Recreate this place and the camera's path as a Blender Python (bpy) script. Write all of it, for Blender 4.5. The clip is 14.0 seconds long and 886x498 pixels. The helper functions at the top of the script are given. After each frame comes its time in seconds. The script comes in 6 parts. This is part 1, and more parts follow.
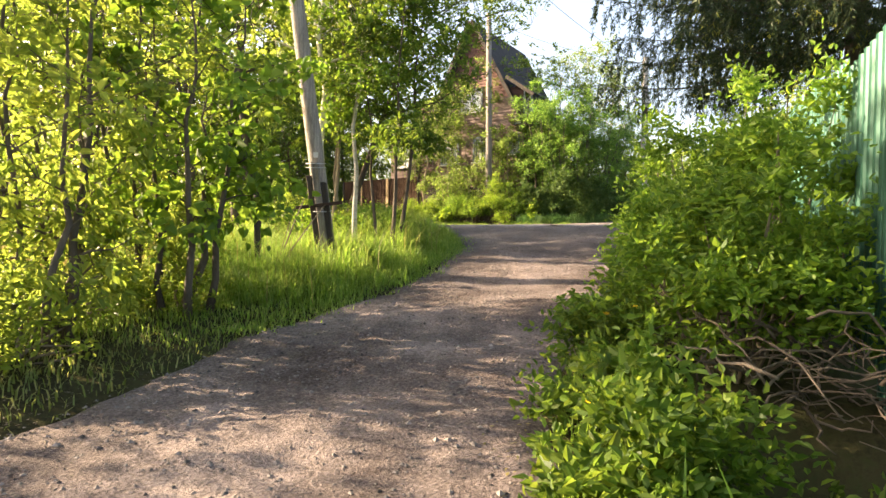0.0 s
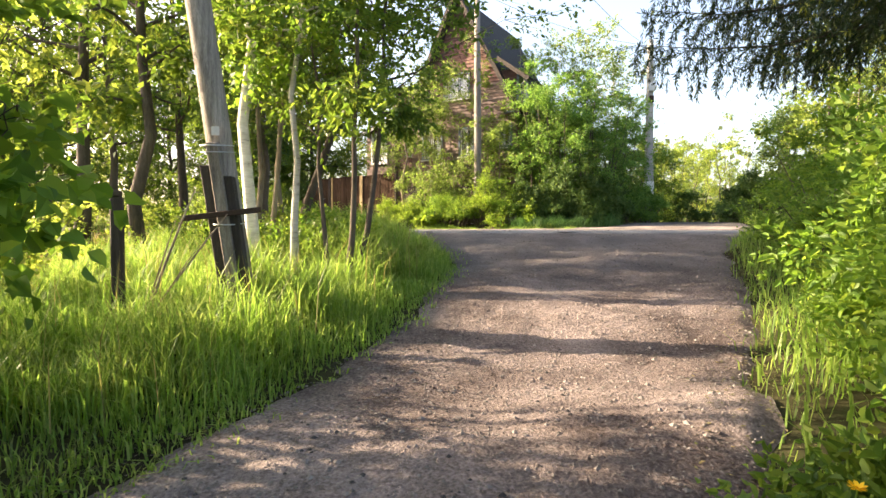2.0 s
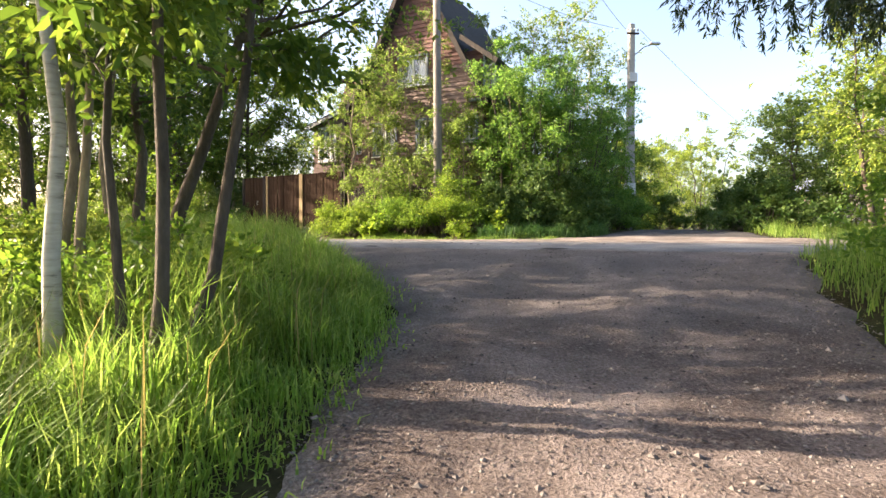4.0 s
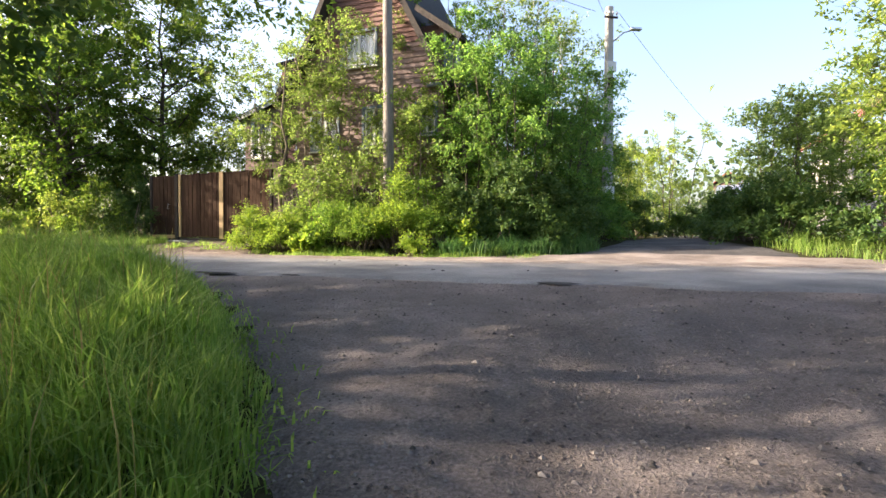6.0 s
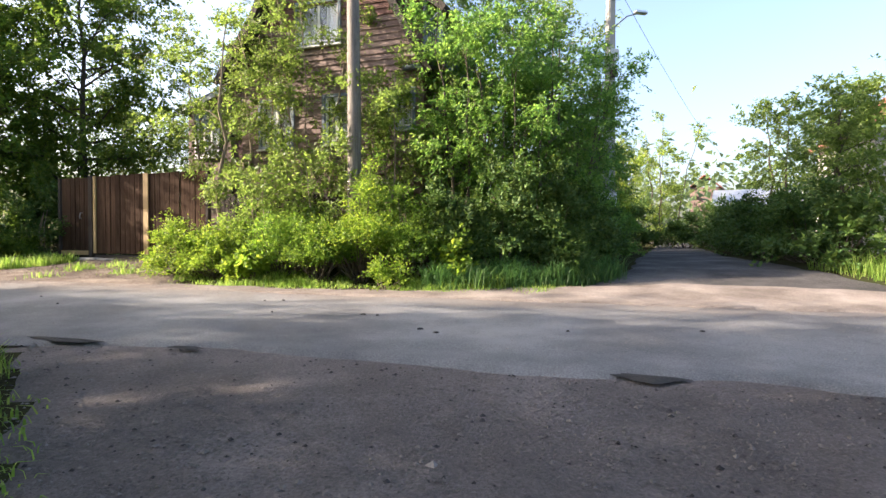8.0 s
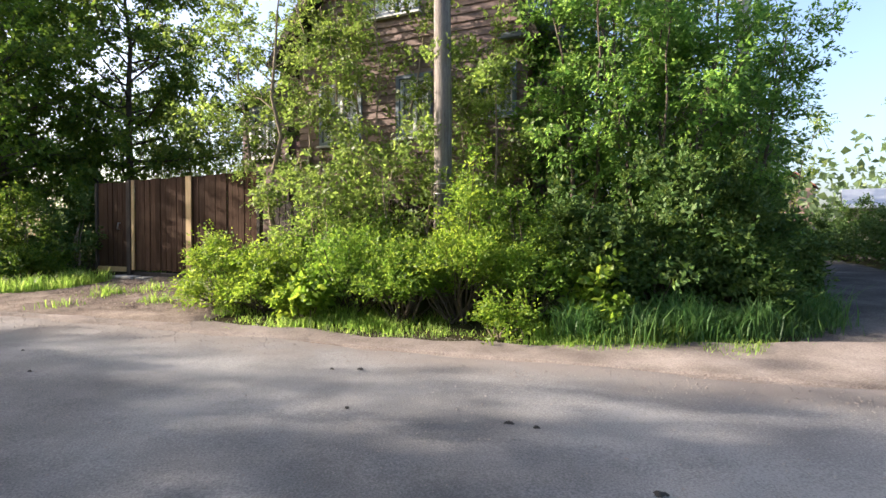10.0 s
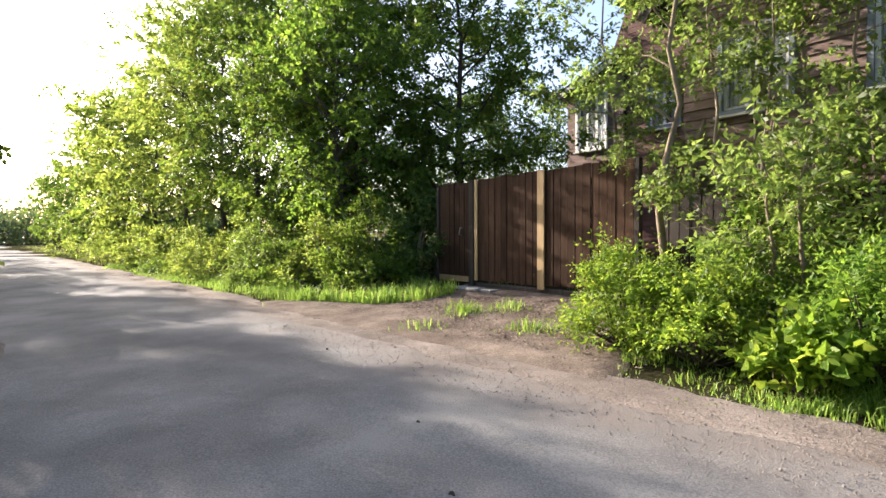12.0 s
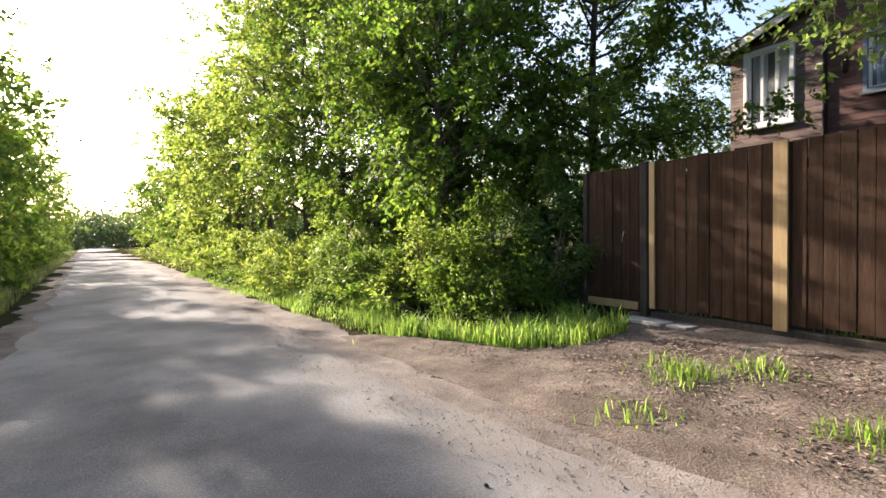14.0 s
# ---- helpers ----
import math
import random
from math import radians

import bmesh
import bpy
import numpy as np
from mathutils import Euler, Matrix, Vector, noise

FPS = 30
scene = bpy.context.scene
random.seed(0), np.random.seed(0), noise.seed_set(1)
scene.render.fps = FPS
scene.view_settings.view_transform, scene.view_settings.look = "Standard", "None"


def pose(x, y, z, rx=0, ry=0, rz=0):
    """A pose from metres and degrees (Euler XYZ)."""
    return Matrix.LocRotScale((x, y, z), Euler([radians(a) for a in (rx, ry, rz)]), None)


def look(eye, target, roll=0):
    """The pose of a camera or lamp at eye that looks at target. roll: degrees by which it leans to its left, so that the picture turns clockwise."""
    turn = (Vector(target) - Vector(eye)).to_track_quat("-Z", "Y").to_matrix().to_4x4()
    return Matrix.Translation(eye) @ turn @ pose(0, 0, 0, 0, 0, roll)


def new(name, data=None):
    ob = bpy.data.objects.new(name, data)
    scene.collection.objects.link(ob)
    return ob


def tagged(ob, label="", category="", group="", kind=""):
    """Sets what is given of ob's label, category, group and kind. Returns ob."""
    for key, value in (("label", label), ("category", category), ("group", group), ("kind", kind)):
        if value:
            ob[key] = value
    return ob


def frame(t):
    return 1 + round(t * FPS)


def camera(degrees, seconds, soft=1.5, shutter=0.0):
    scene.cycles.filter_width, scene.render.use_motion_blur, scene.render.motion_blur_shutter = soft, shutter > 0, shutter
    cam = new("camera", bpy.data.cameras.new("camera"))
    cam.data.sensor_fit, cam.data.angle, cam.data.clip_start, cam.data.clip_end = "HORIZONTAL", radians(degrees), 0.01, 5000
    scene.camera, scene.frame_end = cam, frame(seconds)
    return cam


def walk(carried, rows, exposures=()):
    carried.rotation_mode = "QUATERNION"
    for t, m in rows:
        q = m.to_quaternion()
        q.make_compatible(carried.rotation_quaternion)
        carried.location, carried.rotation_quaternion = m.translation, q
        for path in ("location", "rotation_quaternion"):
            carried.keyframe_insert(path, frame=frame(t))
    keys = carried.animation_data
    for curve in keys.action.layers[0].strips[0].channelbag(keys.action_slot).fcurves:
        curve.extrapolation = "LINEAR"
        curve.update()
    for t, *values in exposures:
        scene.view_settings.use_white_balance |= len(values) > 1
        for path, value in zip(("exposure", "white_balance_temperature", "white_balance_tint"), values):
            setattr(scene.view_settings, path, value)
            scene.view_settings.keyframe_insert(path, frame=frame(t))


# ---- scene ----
cam = camera(78.1, 14.0)
METRES, EYE, TILT, LEAN, TURN = 22.0, 1.3, 0.0, 0.0, 0.0
ROWS = [
    (0.0, 0.0, 0.0, 0.0, 0.01, -1.76, -0.32),
    (0.5, -0.0082, 0.0303, 0.0055, 1.08, -1.8, -0.17),
    (1.0, -0.0099, 0.0667, 0.0089, 1.02, -1.86, -0.09),
    (1.5, -0.0056, 0.1055, 0.01, -0.68, -1.9, -0.02),
    (2.0, -0.0009, 0.1458, 0.0115, -1.93, -1.94, -0.12),
    (2.5, 0.0057, 0.1843, 0.0133, -3.38, -1.89, -0.05),
    (3.0, 0.0106, 0.2215, 0.0156, -3.98, -1.84, -0.08),
    (5.5, 0.028, 0.403, 0.0323, -9.67, -1.57, -0.17),
    (6.0, 0.0338, 0.4376, 0.0354, -10.67, -1.58, -0.22),
    (6.5, 0.0401, 0.4712, 0.0394, -12.08, -1.52, -0.17),
    (7.0, 0.0447, 0.5024, 0.0432, -13.38, -1.5, -0.25),
    (9.5, 0.0493, 0.6641, 0.0623, -13.92, -1.35, -0.2),
    (10.0, 0.0349, 0.6948, 0.064, -8.23, -1.32, -0.17),
    (10.5, 0.0174, 0.7249, 0.067, 0.01, -1.46, 0.01),
    (11.0, -0.0044, 0.7537, 0.0688, 9.64, -1.43, 0.12),
    (11.5, -0.0273, 0.7826, 0.0693, 15.2, -1.32, 0.16),
    (12.0, -0.0524, 0.8106, 0.0688, 20.11, -1.33, 0.22),
    (12.5, -0.076, 0.8365, 0.0726, 21.9, -1.34, 0.37),
    (13.0, -0.1008, 0.8617, 0.0741, 25.63, -1.32, 0.52),
    (13.5, -0.1236, 0.8898, 0.0752, 27.19, -1.37, 0.63),
    (14.0, -0.145, 0.9214, 0.0755, 28.28, -1.38, 0.69),
]
walk(cam, [(t, pose(0, 0, EYE, TILT, LEAN, TURN) @ pose(METRES * x, METRES * y, METRES * z, 90 + pitch, roll, yaw)) for t, x, y, z, yaw, pitch, roll in ROWS],
     [(0.0, 2.3, 7680, 16), (1.5, 2.4, 7380, 16), (3.0, 2.18, 6930, 16), (5.4, 2.1, 6510, 16), (6.2, 2.02, 6410, 16), (7.2, 2.04, 6330, 16), (9.5, 1.8, 6080, 16), (11.5, 1.66, 5980, 16), (14.0, 1.62, 6080, 16)])

# ---- world, sun, exposure ----
SUN_EL, SUN_AZ = radians(22), radians(-74)
world = bpy.data.worlds.new("evening_sky")
scene.world = world
world.use_nodes = True
sky = world.node_tree.nodes.new("ShaderNodeTexSky")
sky.sky_type, sky.sun_disc = "NISHITA", False
sky.sun_elevation, sky.sun_rotation = SUN_EL, SUN_AZ
sky.dust_density, sky.ozone_density = 4.0, 1.0
back = world.node_tree.nodes["Background"]
back.inputs["Strength"].default_value = 0.13
world.node_tree.links.new(sky.outputs[0], back.inputs["Color"])
sun = new("sun", bpy.data.lights.new("sun", "SUN"))
sun.data.energy, sun.data.angle, sun.data.color = 5.0, radians(0.7), (1.0, 0.86, 0.66)
sun_way = Vector((math.sin(SUN_AZ) * math.cos(SUN_EL), math.cos(SUN_AZ) * math.cos(SUN_EL), math.sin(SUN_EL)))
sun.matrix_world = look(sun_way * 60, (0, 0, 0))


# ---- materials ----
def nodes_of(name):
    m = bpy.data.materials.new(name)
    m.use_nodes = True
    nt = m.node_tree
    return m, nt, nt.nodes["Principled BSDF"]


def ramp(nt, stops):
    r = nt.nodes.new("ShaderNodeValToRGB")
    while len(r.color_ramp.elements) < len(stops):
        r.color_ramp.elements.new(0.5)
    for e, (p, c) in zip(r.color_ramp.elements, stops):
        e.position, e.color = p, (*c, 1)
    return r


def surface(name, stops, scale=3.0, fine=40.0, rough=0.85, bump=0.3, stretch=(1, 1, 1), metal=0.0, vary=0.25, dist=0.01, coords="Object", spec=0.3):
    """A surface with colour variation at two scales and a fine relief."""
    m, nt, p = nodes_of(name)
    L = nt.links.new
    tc = nt.nodes.new("ShaderNodeTexCoord")
    mp = nt.nodes.new("ShaderNodeMapping")
    mp.inputs["Scale"].default_value = stretch
    if coords == "World":
        L(nt.nodes.new("ShaderNodeNewGeometry").outputs["Position"], mp.inputs[0])
    else:
        L(tc.outputs["Object"], mp.inputs[0])
    big, small = nt.nodes.new("ShaderNodeTexNoise"), nt.nodes.new("ShaderNodeTexNoise")
    for n, sc in ((big, scale), (small, fine)):
        n.inputs["Scale"].default_value, n.inputs["Detail"].default_value, n.inputs["Roughness"].default_value = sc, 6, 0.62
        L(mp.outputs[0], n.inputs["Vector"])
    mix = nt.nodes.new("ShaderNodeMath")
    mix.operation = "MULTIPLY_ADD"
    mix.inputs[1].default_value = 0.45
    L(small.outputs[0], mix.inputs[0])
    half = nt.nodes.new("ShaderNodeMath")
    half.operation = "MULTIPLY"
    half.inputs[1].default_value = 0.55
    L(big.outputs[0], half.inputs[0])
    L(half.outputs[0], mix.inputs[2])
    r = ramp(nt, stops)
    L(mix.outputs[0], r.inputs[0])
    info = nt.nodes.new("ShaderNodeObjectInfo")
    hsv = nt.nodes.new("ShaderNodeHueSaturation")
    val = nt.nodes.new("ShaderNodeMapRange")
    val.inputs["To Min"].default_value, val.inputs["To Max"].default_value = 1 - vary, 1 + vary
    L(info.outputs["Random"], val.inputs["Value"])
    L(val.outputs[0], hsv.inputs["Value"])
    L(r.outputs[0], hsv.inputs["Color"])
    L(hsv.outputs[0], p.inputs["Base Color"])
    b = nt.nodes.new("ShaderNodeBump")
    b.inputs["Strength"].default_value, b.inputs["Distance"].default_value = bump, dist
    L(small.outputs[0], b.inputs["Height"])
    L(b.outputs[0], p.inputs["Normal"])
    p.inputs["Roughness"].default_value, p.inputs["Metallic"].default_value = rough, metal
    p.inputs["Specular IOR Level"].default_value = spec
    return m


def leafy(name, dark, mid, light, glow=0.54, rough=0.5, warmth=1.9):
    """Leaves, each of its own tint, that let some light through."""
    m, nt, p = nodes_of(name)
    L = nt.links.new
    geo = nt.nodes.new("ShaderNodeNewGeometry")
    r = ramp(nt, [(0.0, dark), (0.5, mid), (1.0, light)])
    L(geo.outputs["Random Per Island"], r.inputs[0])
    n = nt.nodes.new("ShaderNodeTexNoise")
    n.inputs["Scale"].default_value = 1.3
    L(geo.outputs["Position"], n.inputs["Vector"])
    hsv = nt.nodes.new("ShaderNodeHueSaturation")
    val = nt.nodes.new("ShaderNodeMapRange")
    val.inputs["From Min"].default_value, val.inputs["From Max"].default_value = 0.3, 0.7
    val.inputs["To Min"].default_value, val.inputs["To Max"].default_value = 0.75, 1.25
    L(n.outputs[0], val.inputs["Value"])
    L(val.outputs[0], hsv.inputs["Value"])
    L(r.outputs[0], hsv.inputs["Color"])
    L(hsv.outputs[0], p.inputs["Base Color"])
    p.inputs["Roughness"].default_value, p.inputs["Specular IOR Level"].default_value = rough, 0.35
    t = nt.nodes.new("ShaderNodeBsdfTranslucent")
    warm = nt.nodes.new("ShaderNodeMix")
    warm.data_type, warm.blend_type = "RGBA", "MULTIPLY"
    warm.inputs["Factor"].default_value = 1.0
    warm.inputs["B"].default_value = (warmth, 1.66, 1.45, 1)
    L(hsv.outputs[0], warm.inputs["A"])
    L(warm.outputs["Result"], t.inputs["Color"])
    mx = nt.nodes.new("ShaderNodeMixShader")
    mx.inputs[0].default_value = glow
    L(p.outputs[0], mx.inputs[1])
    L(t.outputs[0], mx.inputs[2])
    L(mx.outputs[0], nt.nodes["Material Output"].inputs[0])
    return m


LEAF_BRIGHT = leafy("leaf_bright", (0.098, 0.166, 0.028), (0.162, 0.236, 0.040), (0.262, 0.325, 0.062), glow=0.6, warmth=1.86)
LEAF_FRESH = leafy("leaf_fresh", (0.068, 0.144, 0.019), (0.108, 0.205, 0.024), (0.175, 0.268, 0.037), glow=0.55)
LEAF_MID = leafy("leaf_mid", (0.055, 0.115, 0.016), (0.092, 0.165, 0.022), (0.150, 0.215, 0.032))
# darker leaf tint; on corner shrubs, hedge and undergrowth it paints in shade
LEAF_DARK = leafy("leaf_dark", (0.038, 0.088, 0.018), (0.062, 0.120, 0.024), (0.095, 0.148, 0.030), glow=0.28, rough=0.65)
LEAF_WILLOW = leafy("leaf_willow", (0.068, 0.155, 0.030), (0.115, 0.215, 0.040), (0.190, 0.300, 0.058), glow=0.6, warmth=1.75)
LEAF_SPIREA = leafy("leaf_spirea", (0.085, 0.170, 0.018), (0.140, 0.235, 0.024), (0.225, 0.310, 0.040))
LEAF_GREY = leafy("leaf_grey", (0.085, 0.140, 0.028), (0.135, 0.198, 0.040), (0.205, 0.270, 0.062), warmth=1.72)
NEEDLE = leafy("needle", (0.018, 0.040, 0.016), (0.030, 0.060, 0.022), (0.075, 0.100, 0.028), glow=0.2)
GRASS = leafy("grass_blade", (0.105, 0.190, 0.030), (0.172, 0.278, 0.046), (0.300, 0.372, 0.095), glow=0.55, warmth=1.7)
NEEDLE_TIP = leafy("young_needle", (0.13, 0.165, 0.02), (0.20, 0.23, 0.03), (0.28, 0.29, 0.05), glow=0.3)
VERGE_GRASS = leafy("verge_grass", (0.085, 0.125, 0.026), (0.135, 0.175, 0.045), (0.235, 0.240, 0.090), glow=0.4, warmth=1.75)
FAR_LEAF = leafy("far_leaf", (0.060, 0.100, 0.040), (0.085, 0.132, 0.050), (0.115, 0.160, 0.062), glow=0.4)
# darker copy of the grass, with shade put into its colour
GRASS_SHADE = leafy("shaded_grass", (0.045, 0.110, 0.030), (0.075, 0.155, 0.040), (0.120, 0.200, 0.055), glow=0.4, warmth=1.5)
GRASS_DRY = leafy("dry_grass", (0.13, 0.15, 0.04), (0.22, 0.20, 0.07), (0.34, 0.28, 0.12), glow=0.35)
PETAL = leafy("yellow_petal", (0.55, 0.35, 0.01), (0.7, 0.45, 0.01), (0.8, 0.55, 0.02), glow=0.2)
LILAC = leafy("lilac_petal", (0.30, 0.22, 0.42), (0.42, 0.33, 0.55), (0.6, 0.5, 0.68), glow=0.3)
SOIL = surface("soil", [(0.36, (0.020, 0.017, 0.011)), (0.5, (0.042, 0.040, 0.020)), (0.62, (0.036, 0.046, 0.018))], 0.8, 25, 1.0, 0.6, dist=0.03, coords="World", spec=0.0)
DIRT = surface("dirt", [(0.38, (0.066, 0.049, 0.043)), (0.5, (0.152, 0.122, 0.110)), (0.63, (0.305, 0.252, 0.230))], 1.1, 48, 0.95, 1.0, dist=0.045, coords="World", spec=0.15)
ASPHALT = surface("asphalt", [(0.40, (0.110, 0.108, 0.107)), (0.5, (0.185, 0.181, 0.178)), (0.60, (0.285, 0.277, 0.27))], 0.6, 80, 0.9, 0.8, dist=0.008, coords="World", spec=0.2)
VERGE = surface("sandy_verge", [(0.38, (0.10, 0.081, 0.069)), (0.5, (0.18, 0.150, 0.129)), (0.64, (0.285, 0.243, 0.212))], 1.3, 60, 0.95, 0.8, dist=0.015, coords="World", spec=0.15)
CHIPS = surface("chip_soil", [(0.38, (0.065, 0.048, 0.038)), (0.5, (0.135, 0.105, 0.085)), (0.63, (0.26, 0.215, 0.175))], 1.6, 55, 0.95, 1.0, dist=0.03, coords="World", spec=0.15)


def dusty_edges(m, inner, outer, sand, most=1.0):
    """Mixes sand into a road surface where it nears its far edge, in uneven drifts."""
    nt = m.node_tree
    L = nt.links.new
    p = nt.nodes["Principled BSDF"]
    was = p.inputs["Base Color"].links[0].from_socket
    geo = nt.nodes.new("ShaderNodeNewGeometry")
    dot = nt.nodes.new("ShaderNodeVectorMath")
    dot.operation = "DOT_PRODUCT"
    dot.inputs[1].default_value = (0.484, 0.875, 0)
    L(geo.outputs["Position"], dot.inputs[0])
    n = nt.nodes.new("ShaderNodeTexNoise")
    n.inputs["Scale"].default_value, n.inputs["Detail"].default_value = 1.6, 7
    L(geo.outputs["Position"], n.inputs["Vector"])
    add = nt.nodes.new("ShaderNodeMath")
    add.operation = "MULTIPLY_ADD"
    add.inputs[1].default_value = 1.5
    L(n.outputs[0], add.inputs[0])
    L(dot.outputs["Value"], add.inputs[2])
    rng_ = nt.nodes.new("ShaderNodeMapRange")
    rng_.interpolation_type = "SMOOTHSTEP"
    rng_.inputs["From Min"].default_value, rng_.inputs["From Max"].default_value = inner + 0.75, outer + 0.75
    rng_.inputs["To Max"].default_value = most
    L(add.outputs[0], rng_.inputs["Value"])
    mx = nt.nodes.new("ShaderNodeMix")
    mx.data_type = "RGBA"
    mx.inputs["B"].default_value = (*sand, 1)
    L(rng_.outputs[0], mx.inputs["Factor"])
    L(was, mx.inputs["A"])
    L(mx.outputs["Result"], p.inputs["Base Color"])


dusty_edges(ASPHALT, 17.6, 18.9, (0.205, 0.176, 0.155), 0.9)
dusty_edges(DIRT, 8.5, 13.0, (0.205, 0.194, 0.186), 0.42)
DARKTAR = surface("tar_patch", [(0.3, (0.02, 0.02, 0.02)), (0.7, (0.06, 0.055, 0.05))], 4, 60, 0.9, 0.5)
# dark grey gravel, deepened in colour for the shade over the side lane
SIDE_GRAVEL = surface("dark_gravel", [(0.38, (0.040, 0.037, 0.036)), (0.5, (0.074, 0.068, 0.065)), (0.63, (0.145, 0.133, 0.126))], 1.0, 45, 0.95, 0.9, dist=0.02, coords="World", spec=0.15)
CHIPWOOD = surface("wood_chip", [(0.36, (0.15, 0.105, 0.082)), (0.5, (0.30, 0.225, 0.18)), (0.64, (0.48, 0.39, 0.32))], 14, 60, 0.9, 0.3, coords="World", spec=0.15)
STONE = surface("stone", [(0.3, (0.12, 0.104, 0.093)), (0.5, (0.21, 0.183, 0.165)), (0.75, (0.34, 0.306, 0.275))], 9, 60, 0.9, 0.4, coords="World")
BARK = surface("bark", [(0.3, (0.045, 0.035, 0.027)), (0.55, (0.11, 0.088, 0.068)), (0.75, (0.20, 0.165, 0.13))], 5, 38, 0.95, 0.9, (1, 1, 0.25), dist=0.02)
BARK_LIGHT = surface("bark_light", [(0.3, (0.11, 0.085, 0.06)), (0.5, (0.22, 0.175, 0.125)), (0.75, (0.34, 0.28, 0.2))], 6, 38, 0.9, 0.7, (1, 1, 0.3), dist=0.012)
BIRCH = surface("birch_bark", [(0.34, (0.06, 0.05, 0.045)), (0.43, (0.52, 0.47, 0.40)), (0.7, (0.78, 0.74, 0.67))], 5, 22, 0.8, 0.5, (0.5, 0.5, 2.2), dist=0.008)
OLDWOOD = surface("weathered_wood", [(0.36, (0.10, 0.086, 0.075)), (0.5, (0.23, 0.20, 0.175)), (0.66, (0.38, 0.34, 0.30))], 3, 30, 0.9, 0.7, (9, 9, 0.5), dist=0.012)
TARWOOD = surface("tarred_wood", [(0.3, (0.022, 0.018, 0.015)), (0.55, (0.06, 0.048, 0.04)), (0.75, (0.13, 0.105, 0.085))], 3, 30, 0.85, 0.8, (8, 8, 0.5), dist=0.012)
CONCRETE = surface("concrete", [(0.3, (0.26, 0.245, 0.22)), (0.55, (0.37, 0.35, 0.32)), (0.75, (0.48, 0.46, 0.42))], 3, 45, 0.9, 0.4)
RUST = surface("rusty_iron", [(0.3, (0.02, 0.014, 0.011)), (0.6, (0.06, 0.036, 0.025)), (0.8, (0.12, 0.06, 0.035))], 8, 50, 0.8, 0.5, metal=0.3)
BROWNPLANK = surface("brown_stained_plank", [(0.3, (0.032, 0.018, 0.011)), (0.5, (0.062, 0.036, 0.023)), (0.72, (0.108, 0.067, 0.045))], 2.2, 14, 0.9, 0.5, (7, 7, 0.5), vary=0.28, dist=0.006, spec=0.1)
NEWWOOD = surface("fresh_timber", [(0.3, (0.34, 0.22, 0.105)), (0.55, (0.48, 0.335, 0.165)), (0.75, (0.58, 0.43, 0.24))], 3, 20, 0.7, 0.4, (8, 8, 0.5), dist=0.004)
SIDING = surface("brown_siding", [(0.36, (0.120, 0.080, 0.068)), (0.5, (0.210, 0.148, 0.128)), (0.66, (0.310, 0.232, 0.202))], 1.5, 16, 0.8, 0.4, (0.6, 0.6, 6), vary=0.15, dist=0.006)
SIDING_RED = surface("red_brown_siding", [(0.3, (0.085, 0.043, 0.037)), (0.5, (0.150, 0.080, 0.066)), (0.75, (0.23, 0.13, 0.11))], 1.5, 16, 0.8, 0.4, (0.6, 0.6, 6), vary=0.15, dist=0.006)
ROOF = surface("dark_roof", [(0.3, (0.018, 0.016, 0.016)), (0.7, (0.048, 0.043, 0.041))], 3, 40, 0.85, 0.4)
WHITE = surface("white_paint", [(0.3, (0.62, 0.61, 0.58)), (0.7, (0.82, 0.81, 0.79))], 4, 40, 0.5, 0.1)
BLUEGREY = surface("blue_grey_paint", [(0.3, (0.12, 0.15, 0.19)), (0.7, (0.2, 0.235, 0.28))], 4, 40, 0.6, 0.1)
CURTAIN = surface("net_curtain", [(0.3, (0.5, 0.5, 0.48)), (0.7, (0.75, 0.75, 0.73))], 6, 40, 0.9, 0.4, (12, 12, 0.3))
GREENMETAL = surface("green_sheet_metal", [(0.3, (0.022, 0.085, 0.060)), (0.5, (0.036, 0.118, 0.086)), (0.75, (0.07, 0.17, 0.13))], 2, 30, 0.45, 0.1, metal=0.2)
ZINC = surface("galvanised_iron", [(0.3, (0.42, 0.43, 0.44)), (0.7, (0.62, 0.63, 0.64))], 3, 30, 0.4, 0.1, metal=0.7)
CERAMIC = surface("white_ceramic", [(0.3, (0.6, 0.58, 0.55)), (0.7, (0.75, 0.74, 0.72))], 5, 40, 0.3, 0.05)
WIRE = surface("black_cable", [(0.3, (0.012, 0.012, 0.012)), (0.7, (0.03, 0.03, 0.03))], 5, 40, 0.6, 0.1)
BRICKRED = surface("red_roof_sheet", [(0.3, (0.19, 0.06, 0.04)), (0.7, (0.30, 0.11, 0.075))], 3, 30, 0.7, 0.2)
GLASS, _nt, _p = nodes_of("window_glass")
_p.inputs["Base Color"].default_value = (0.9, 0.95, 1, 1)
_p.inputs["Roughness"].default_value, _p.inputs["Transmission Weight"].default_value = 0.02, 0.92
_p.inputs["IOR"].default_value = 1.5


# ---- plan ----
ROAD_D, ROAD_N = np.array((-0.875, 0.484)), np.array((0.484, 0.875))  # along the asphalt road, and across it to the house
EDGE_NEAR, EDGE_FAR = 15.2, 18.75
Y_L = [-30, -4, 0, 3.1, 3.9, 5.0, 6.0, 7.3, 8.2, 10.0, 10.7, 12.0, 13.0, 13.9, 15.3, 18.4, 40]
X_L = [-4, -3.2, -2.9, -2.5, -2.2, -1.8, -1.3, -0.75, -0.3, 0.1, 0.35, 0.43, 0.3, 0.05, -0.4, -1.6, -1.6]
Y_R = [-30, -4, 0, 2.3, 4.0, 5.3, 6.5, 7.6, 9.4, 11.4, 14.0, 16, 40]
X_R = [0.2, 0.2, 0.25, 0.45, 0.87, 1.4, 2.0, 2.7, 3.7, 4.6, 6.4, 9.0, 9]


